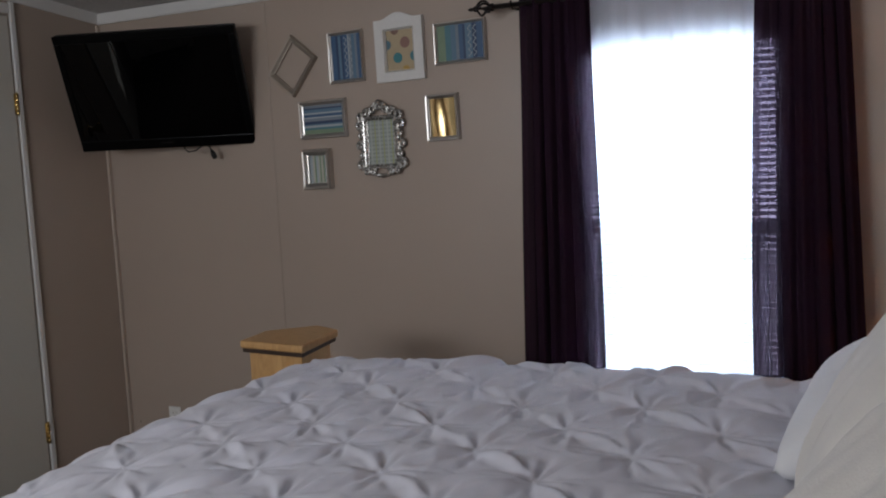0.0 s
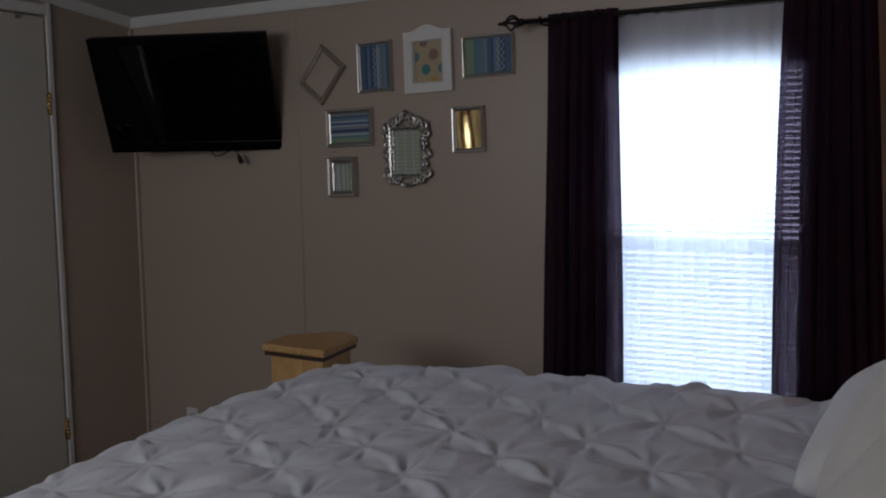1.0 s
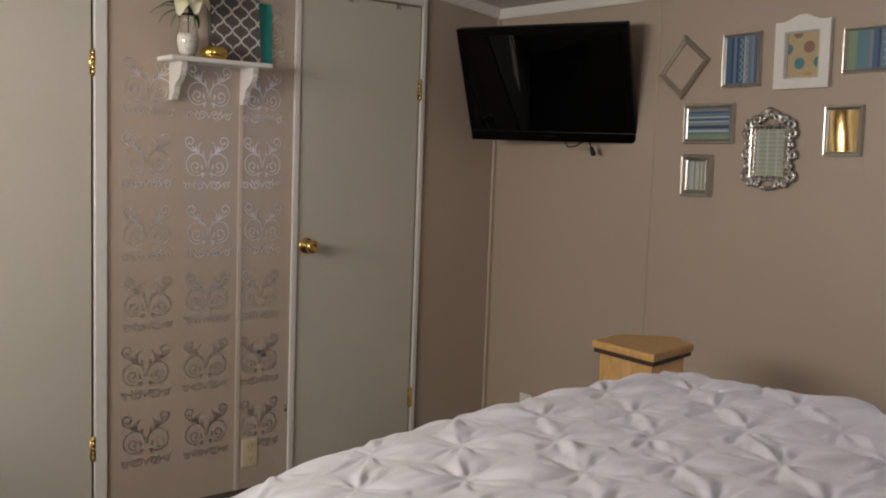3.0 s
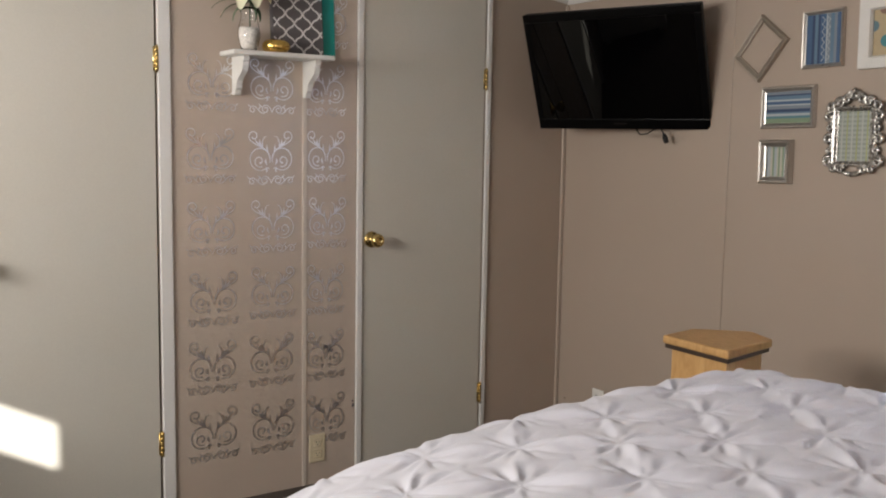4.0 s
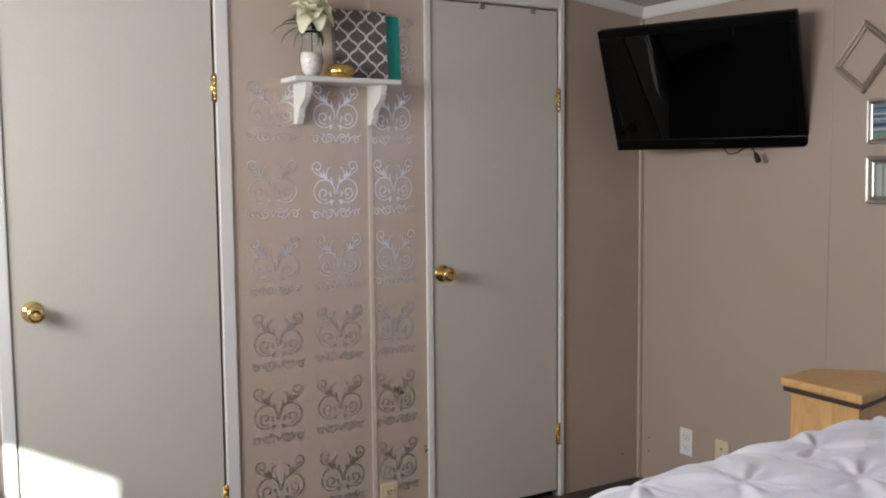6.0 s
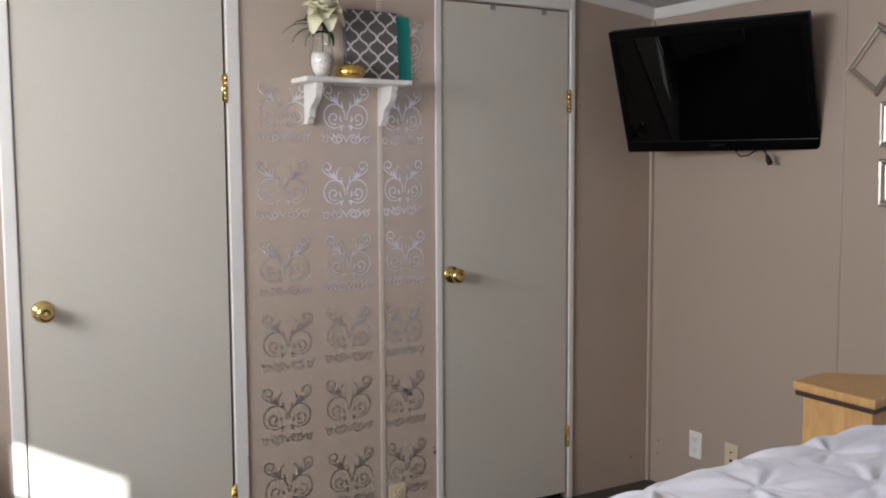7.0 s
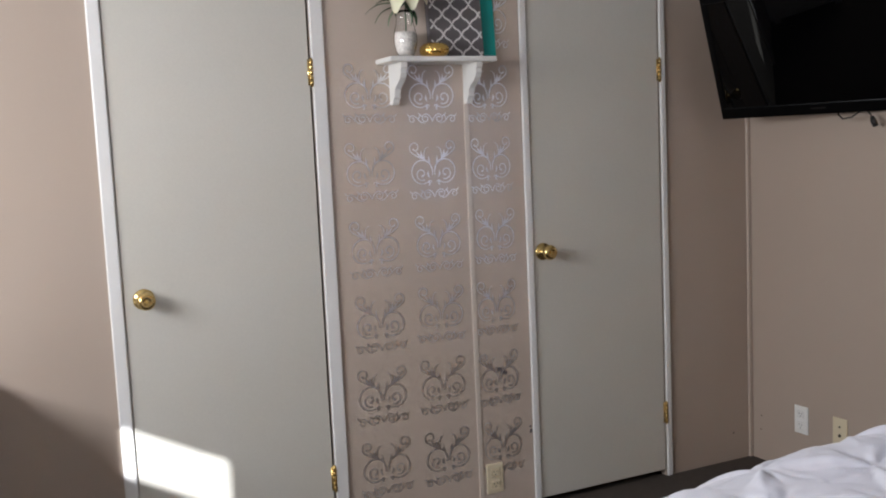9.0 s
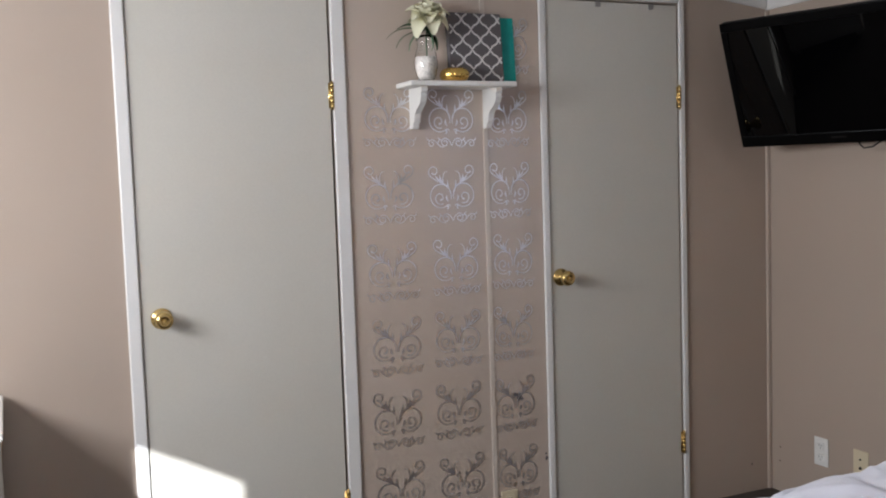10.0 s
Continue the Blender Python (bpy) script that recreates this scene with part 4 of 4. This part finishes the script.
for i in range(-8, 9):
    for j in range(-8, 9):
        q = LP + LA * i + LB * j
        x, y = q.x, q.y
        for _ in range(4):
            x, y = q.x - 0.025 * noise.noise(Vector((x * 3, y * 3, 1.0))), q.y - 0.025 * noise.noise(Vector((x * 3, y * 3, 9.0)))
        if not (BX0 - 0.2 < x < 3.2 and BY0 - 0.1 < y < BY1 + 0.1):
            continue
        if tuft_mesh is None:
            tuft = part("tuft", bm, DUVET, duvet, "small stitched tuft", True)
            tuft_mesh = tuft.data
        else:
            tuft = new("tuft", tuft_mesh)
            tuft.parent = duvet
        tuft.location = lay[round((x - xs[0]) / step)][round((y - ys[0]) / step)].tolist()
        tuft.rotation_euler = (0, 0, i * 1.7 + j)


def pillow_mesh(bm, w, h, d, seed=0, n=44):
    """A stuffed pillow, w by h by d: seam at the rim, pulled-in sides, creases by the corners."""
    sides = {}
    for sgn in (1, -1):
        for i in range(n + 1):
            for j in range(n + 1):
                u, v = 2 * i / n - 1, 2 * j / n - 1
                rim = i in (0, n) or j in (0, n)
                if rim and sgn == -1:
                    sides[(sgn, i, j)] = sides[(1, i, j)]
                    continue
                e = max(0.0, (1 - abs(u) ** 2.6) * (1 - abs(v) ** 2.6)) ** 0.42
                pull = 1 - 0.05 * (1 - u * u) * abs(v) ** 3
                pull2 = 1 - 0.05 * (1 - v * v) * abs(u) ** 3
                wr = 0.09 * noise.noise(Vector((u * 2.2 + seed, v * 2.2, sgn))) + 0.045 * noise.noise(Vector((u * 6 + seed, v * 2.6, sgn * 2))) + 0.018 * noise.noise(Vector((u * 17 + v * 6, v * 9 + seed, sgn * 3)))
                sides[(sgn, i, j)] = bm.verts.new((u * w / 2 * pull2, v * h / 2 * pull, sgn * d / 2 * (e + wr * e ** 0.6)))
    for sgn in (1, -1):
        for i in range(n):
            for j in range(n):
                bm.faces.new((sides[(sgn, i, j)], sides[(sgn, i + 1, j)], sides[(sgn, i + 1, j + 1)], sides[(sgn, i, j + 1)]))
    return bm


def pillow(m, w, h, d, material, label, seed):
    p = thing("pillow", label, "pillow", m, "bed pillows")
    bm = bmesh.new()
    pillow_mesh(bm, w, h, d, seed)
    part("cover", bm, material, p, smooth=True)
    return p


# local x runs across the bed, local y up the pillow, local z faces the foot
def leaning(x, y, z, lean, turn=0.0):
    return Matrix.Translation((x, y, z)) @ Matrix.Rotation(radians(-90 + turn), 4, "Z") @ Matrix.Rotation(radians(90 - lean), 4, "X")


pillow(leaning(3.536, -2.00, 1.136, 42, 0), 0.60, 0.70, 0.38, PILLOW, "plump ivory cotton pillow leaning on the bed", 1)
pillow(leaning(3.335, -2.47, 1.03, 40, 4), 0.38, 0.50, 0.20, PILLOW, "small ivory cushion leaning before larger pillows", 2)
pillow(leaning(3.385, -1.27, 0.945, 70, 0), 0.64, 0.52, 0.20, PILLOW_W, "white pillow leaning at the bed head", 3)

# ---- maple cabinet post at the bed's foot ----
stand = thing("corner_stand", "honey maple corner stand with dark strip under its top", "stand")
CAP = [(1.465, -0.888), (1.712, -0.900), (1.668, -0.655), (1.560, -0.610), (1.440, -0.735)]


def slab(bm, poly, z0, z1, grow=0.0, bevel=0.0, seg=2):
    c = Vector((sum(p[0] for p in poly) / len(poly), sum(p[1] for p in poly) / len(poly)))
    pts = []
    for p in poly:
        d = Vector(p) - c
        pts.append(c + d * (1 + grow / d.length))
    bm2 = bmesh.new()
    prism(bm2, [(p.x, p.y, z0) for p in pts], (0, 0, z1 - z0))
    if bevel:
        bmesh.ops.bevel(bm2, geom=bm2.edges[:], offset=bevel, segments=seg, profile=0.5, affect="EDGES")
    me = bpy.data.meshes.new("slab")
    bm2.to_mesh(me)
    bm2.free()
    bm.from_mesh(me)
    bpy.data.meshes.remove(me)
    return bm


bm = bmesh.new()
slab(bm, CAP, 0.808, 0.832, 0.0, 0.006, 3)
part("top", bm, MAPLE, stand)
bm = bmesh.new()
slab(bm, CAP, 0.795, 0.808, -0.008, 0.002)
part("strip", bm, DARK_WOOD, stand, "dark brown moulding strip")
bm = bmesh.new()
slab(bm, CAP, 0.0, 0.795, -0.028, 0.003)
part("body", bm, MAPLE, stand)
# flat panel of darker maple: the shade inside an arched cutout is painted on
bm = bmesh.new()
arc = [(1.578 + 0.085 * math.cos(a), 0.630 + 0.074 * math.sin(a)) for a in [math.pi * k / 14 for k in range(15)]]
prism(bm, [(x, -0.8745, z) for x, z in arc] + [(1.500, -0.8745, 0.30), (1.670, -0.8745, 0.30)][::1], (0, -0.003, 0))
part("arched_panel", bm, MAPLE_SHADE, stand, "flat arched panel with a cutout's shade in its colour")

# ---- shelf with its ornaments ----
shelf = thing("wall_shelf", "small white shelf on two scrolled brackets", "shelf")
SZ = 1.686
bm = bmesh.new()
box(bm, (0.0, -1.656, SZ - 0.018), (0.135, -1.256, SZ), 0.005, 2)
part("board", bm, WHITE_FRAME, shelf)
for y in (-1.598, -1.316):
    prof = [(0.0, 0.0), (0.112, 0.0), (0.112, -0.016), (0.106, -0.022), (0.106, -0.034), (0.098, -0.050), (0.082, -0.064), (0.064, -0.074), (0.050, -0.086), (0.044, -0.102), (0.044, -0.112), (0.034, -0.118), (0.030, -0.130), (0.024, -0.136), (0.0, -0.136)]
    bm = bmesh.new()
    prism(bm, [(x, y - 0.011, SZ - 0.018 + z) for x, z in prof], (0, 0.022, 0))
    part("bracket", bm, WHITE_FRAME, shelf)

vase = thing("flower_vase", "clear glass vase half filled with pearl beads", "vase", Matrix.Translation((0.080, -1.575, SZ)))
prof_in = [(0.0, 0.006), (0.022, 0.006), (0.030, 0.020), (0.0365, 0.048), (0.0370, 0.064), (0.034, 0.082)]
bm = bmesh.new()
lathe(bm, prof_in + [(0.0, 0.085)], 28)
part("beads", bm, BEADS, vase, "pearl white beads", True)
bm = bmesh.new()
lathe(bm, [(0.0, 0.0), (0.024, 0.0), (0.033, 0.020), (0.0395, 0.048), (0.0400, 0.066), (0.036, 0.090), (0.030, 0.112), (0.029, 0.130), (0.034, 0.152), (0.0325, 0.152), (0.0275, 0.130), (0.0285, 0.112), (0.0345, 0.088), (0.0385, 0.066), (0.038, 0.048), (0.0315, 0.020), (0.022, 0.004), (0.0, 0.004)], 28)
part("glass", bm, GLASS, vase, "clear glass wall", True).visible_shadow = False

flower = thing("flower", "cream white artificial bloom with dark green leaves", "flower", Matrix.Translation((0.080, -1.575, SZ)))
bm = bmesh.new()
tube(bm, [(0.0, 0.004, 0.08), (0.004, 0.002, 0.13), (0.013, 0.003, 0.208)], 0.0026, 6)
part("stem", bm, LEAF, flower, smooth=True)


def petal(bm, m, length, width, cup, curl):
    """A cupped petal with a rolled tip; grows along local x."""
    n, k = 10, 6
    g = []
    for i in range(n + 1):
        f = i / n
        w = width * math.sin(math.pi * (0.12 + 0.76 * f)) ** 0.7 * (1 - 0.35 * f ** 6)
        row = []
        for j in range(-k, k + 1):
            s = j / k
            row.append(bm.verts.new(m @ Vector((length * f, w / 2 * s, cup * f * f * length - curl * f ** 4 * length + 0.35 * width * s * s * (1 - 0.6 * f)))))
        g.append(row)
    for i in range(n):
        for j in range(2 * k):
            bm.faces.new((g[i][j], g[i + 1][j], g[i + 1][j + 1], g[i][j + 1]))


rng = random.Random(4)
head = Matrix.Translation((0.014, 0.004, 0.212)) @ Matrix.Rotation(radians(24), 4, "Y") @ Matrix.Rotation(radians(8), 4, "X")
for ring, (cnt, elev, ln, wd, cup, curl) in enumerate(((6, -8, 0.074, 0.070, 0.10, 0.60), (7, 18, 0.070, 0.068, 0.25, 0.50), (7, 38, 0.062, 0.062, 0.35, 0.35), (6, 56, 0.054, 0.054, 0.35, 0.15), (5, 70, 0.048, 0.044, 0.2, 0.0), (4, 82, 0.042, 0.034, 0.1, 0.0))):
    for k in range(cnt):
        a = 360 * k / cnt + 29 * ring + rng.uniform(-8, 8)
        bm = bmesh.new()
        petal(bm, head @ Matrix.Rotation(radians(a), 4, "Z") @ Matrix.Rotation(radians(-elev + rng.uniform(-6, 6)), 4, "Y"), ln * rng.uniform(0.9, 1.1), wd, cup, curl)
        part("petal", bm, PETAL, flower, smooth=True)
for a, ln, el, mt in ((200, 0.060, -5, LEAF), (150, 0.075, 20, LEAF), (265, 0.095, 16, LEAF), (300, 0.06, -20, LEAF), (95, 0.075, -42, LEAF), (70, 0.070, -60, LEAF), (255, 0.13, 4, LEAF_PALE), (270, 0.12, -14, LEAF_PALE), (285, 0.10, -30, LEAF_PALE)):
    bm = bmesh.new()
    petal(bm, Matrix.Translation((0.004, 0.0, 0.172)) @ Matrix.Rotation(radians(a), 4, "Z") @ Matrix.Rotation(radians(-el), 4, "Y"), ln, 0.026 if mt is LEAF else 0.016, 0.05, 0.35)
    part("leaf", bm, mt, flower, smooth=True)

gold = thing("candle_holder", "round gold ribbed tealight holder", "candle holder", Matrix.Translation((0.088, -1.474, SZ)))
bm = bmesh.new()
lathe(bm, [(0.0, 0.0), (0.026, 0.0), (0.040, 0.005), (0.048, 0.014), (0.050, 0.023), (0.047, 0.034), (0.038, 0.043), (0.026, 0.047), (0.022, 0.046), (0.020, 0.040), (0.0, 0.039)], 72, None, lambda a, z: 1 + 0.028 * math.cos(18 * a) * (1 if 0.004 < z < 0.044 else 0))
for z in (0.010, 0.018, 0.026, 0.034):
    tube(bm, [((0.0485 - 0.35 * abs(z - 0.022)) * math.cos(a), (0.0485 - 0.35 * abs(z - 0.022)) * math.sin(a), z) for a in [2 * math.pi * q / 40 for q in range(41)]], 0.0022, 5)
part("holder", bm, GOLD, gold, smooth=True)

book_m = Matrix.Translation((0.052, -1.365, SZ)) @ Matrix.Rotation(radians(90), 4, "Z") @ Matrix.Rotation(radians(-5), 4, "X")
book = thing("binder", "charcoal binder with white trellis pattern standing on a shelf", "binder", book_m)
BW, BH = 0.207, 0.246
bm = bmesh.new()
box(bm, (-BW / 2, 0.0, 0.0), (BW / 2, 0.024, BH), 0.003, 2)
part("cover", bm, GREY_PRINT, book)
for i in range(-1, 5):
    for j in range(-1, 5):
        cw, ch = 0.0700, 0.0700
        for half in (0,):
            cx, cz = -BW / 2 + 0.018 + cw * (i + 0.5 * half), ch * (j + 0.5 * half) + 0.012
            pts = []
            for k in range(33):
                a = 2 * math.pi * k / 32
                # trellis cell: diamond with notched corners
                q = abs(math.cos(a)) + abs(math.sin(a))
                rr = 0.5 / q
                notch = 0.060 * math.sin(4 * a) * (1 if math.sin(2 * a) > 0 else -1) - 0.030 * math.exp(-(math.sin(2 * a) / 0.20) ** 2)
                pts.append((cx + cw * (rr + notch * 0.6) * math.cos(a), cz + ch * (rr + notch * 0.6) * math.sin(a)))
            run = []
            bm = bmesh.new()
            made = 0
            for p in pts + [None]:
                inside = p is not None and abs(p[0]) < BW / 2 - 0.003 and 0.003 < p[1] < BH - 0.003
                if inside:
                    run.append(p)
                else:
                    if len(run) > 1:
                        ribbon(bm, run, 0.0064, 0.0004)
                        made += 1
                    run = []
            if made:
                part("trellis_line", bm, WHITE_INK, book)
            else:
                bm.free()
teal = thing("notebook", "teal hardcover notebook standing behind the binder", "notebook", Matrix.Translation((0.022, -1.305, SZ)) @ Matrix.Rotation(radians(90), 4, "Z") @ Matrix.Rotation(radians(-4), 4, "X"))
bm = bmesh.new()
box(bm, (-0.095, 0.0, 0.0), (0.108, 0.018, 0.238), 0.002, 2)
part("cover", bm, TEAL, teal)

# ---- dresser beside the south window and the bedside wall lamp ----
dresser = thing("dresser", "low white painted dresser against the wall", "dresser")
bm = bmesh.new()
box(bm, (0.02, -4.15, 0.05), (0.48, -2.945, 0.755), 0.004)
part("carcass", bm, WHITE_FRAME, dresser)
bm = bmesh.new()
box(bm, (0.016, -4.16, 0.755), (0.50, -2.930, 0.775), 0.004, 2)
part("top", bm, WHITE_FRAME, dresser)
for x in (0.05, 0.44):
    for y in (-4.10, -3.0):
        bm = bmesh.new()
        box(bm, (x - 0.02, y - 0.02, 0.0), (x + 0.02, y + 0.02, 0.05))
        part("foot", bm, WHITE_FRAME, dresser)

lamp = thing("wall_lamp", "warm glowing bedside wall lamp with cream shade", "lamp", Matrix.Translation((3.80, -0.40, 1.28)))
bm = bmesh.new()
lathe(bm, [(0.0, -0.03), (0.022, -0.02), (0.026, 0.0), (0.018, 0.024), (0.0, 0.030)], 16)
part("bulb", bm, LAMP_GLOW, lamp, smooth=True)
bm = bmesh.new()
ring = [(0.13, -0.10), (0.075, 0.10), (0.072, 0.10), (0.127, -0.10)]
n = 28
vs = [[bm.verts.new((r * math.cos(2 * math.pi * i / n), r * math.sin(2 * math.pi * i / n), z)) for i in range(n)] for r, z in ring]
for k in range(4):
    p, q = vs[k], vs[(k + 1) % 4]
    for i in range(n):
        bm.faces.new((p[i], p[(i + 1) % n], q[(i + 1) % n], q[i]))
part("shade", bm, LAMP_SHADE, lamp, smooth=True)
bm = bmesh.new()
tube(bm, [(0.0, 0.0, -0.03), (0.0, 0.0, -0.13), (0.15, 0.0, -0.15), (0.318, 0.0, -0.15)], 0.008, 8)
part("arm", bm, IRON, lamp)
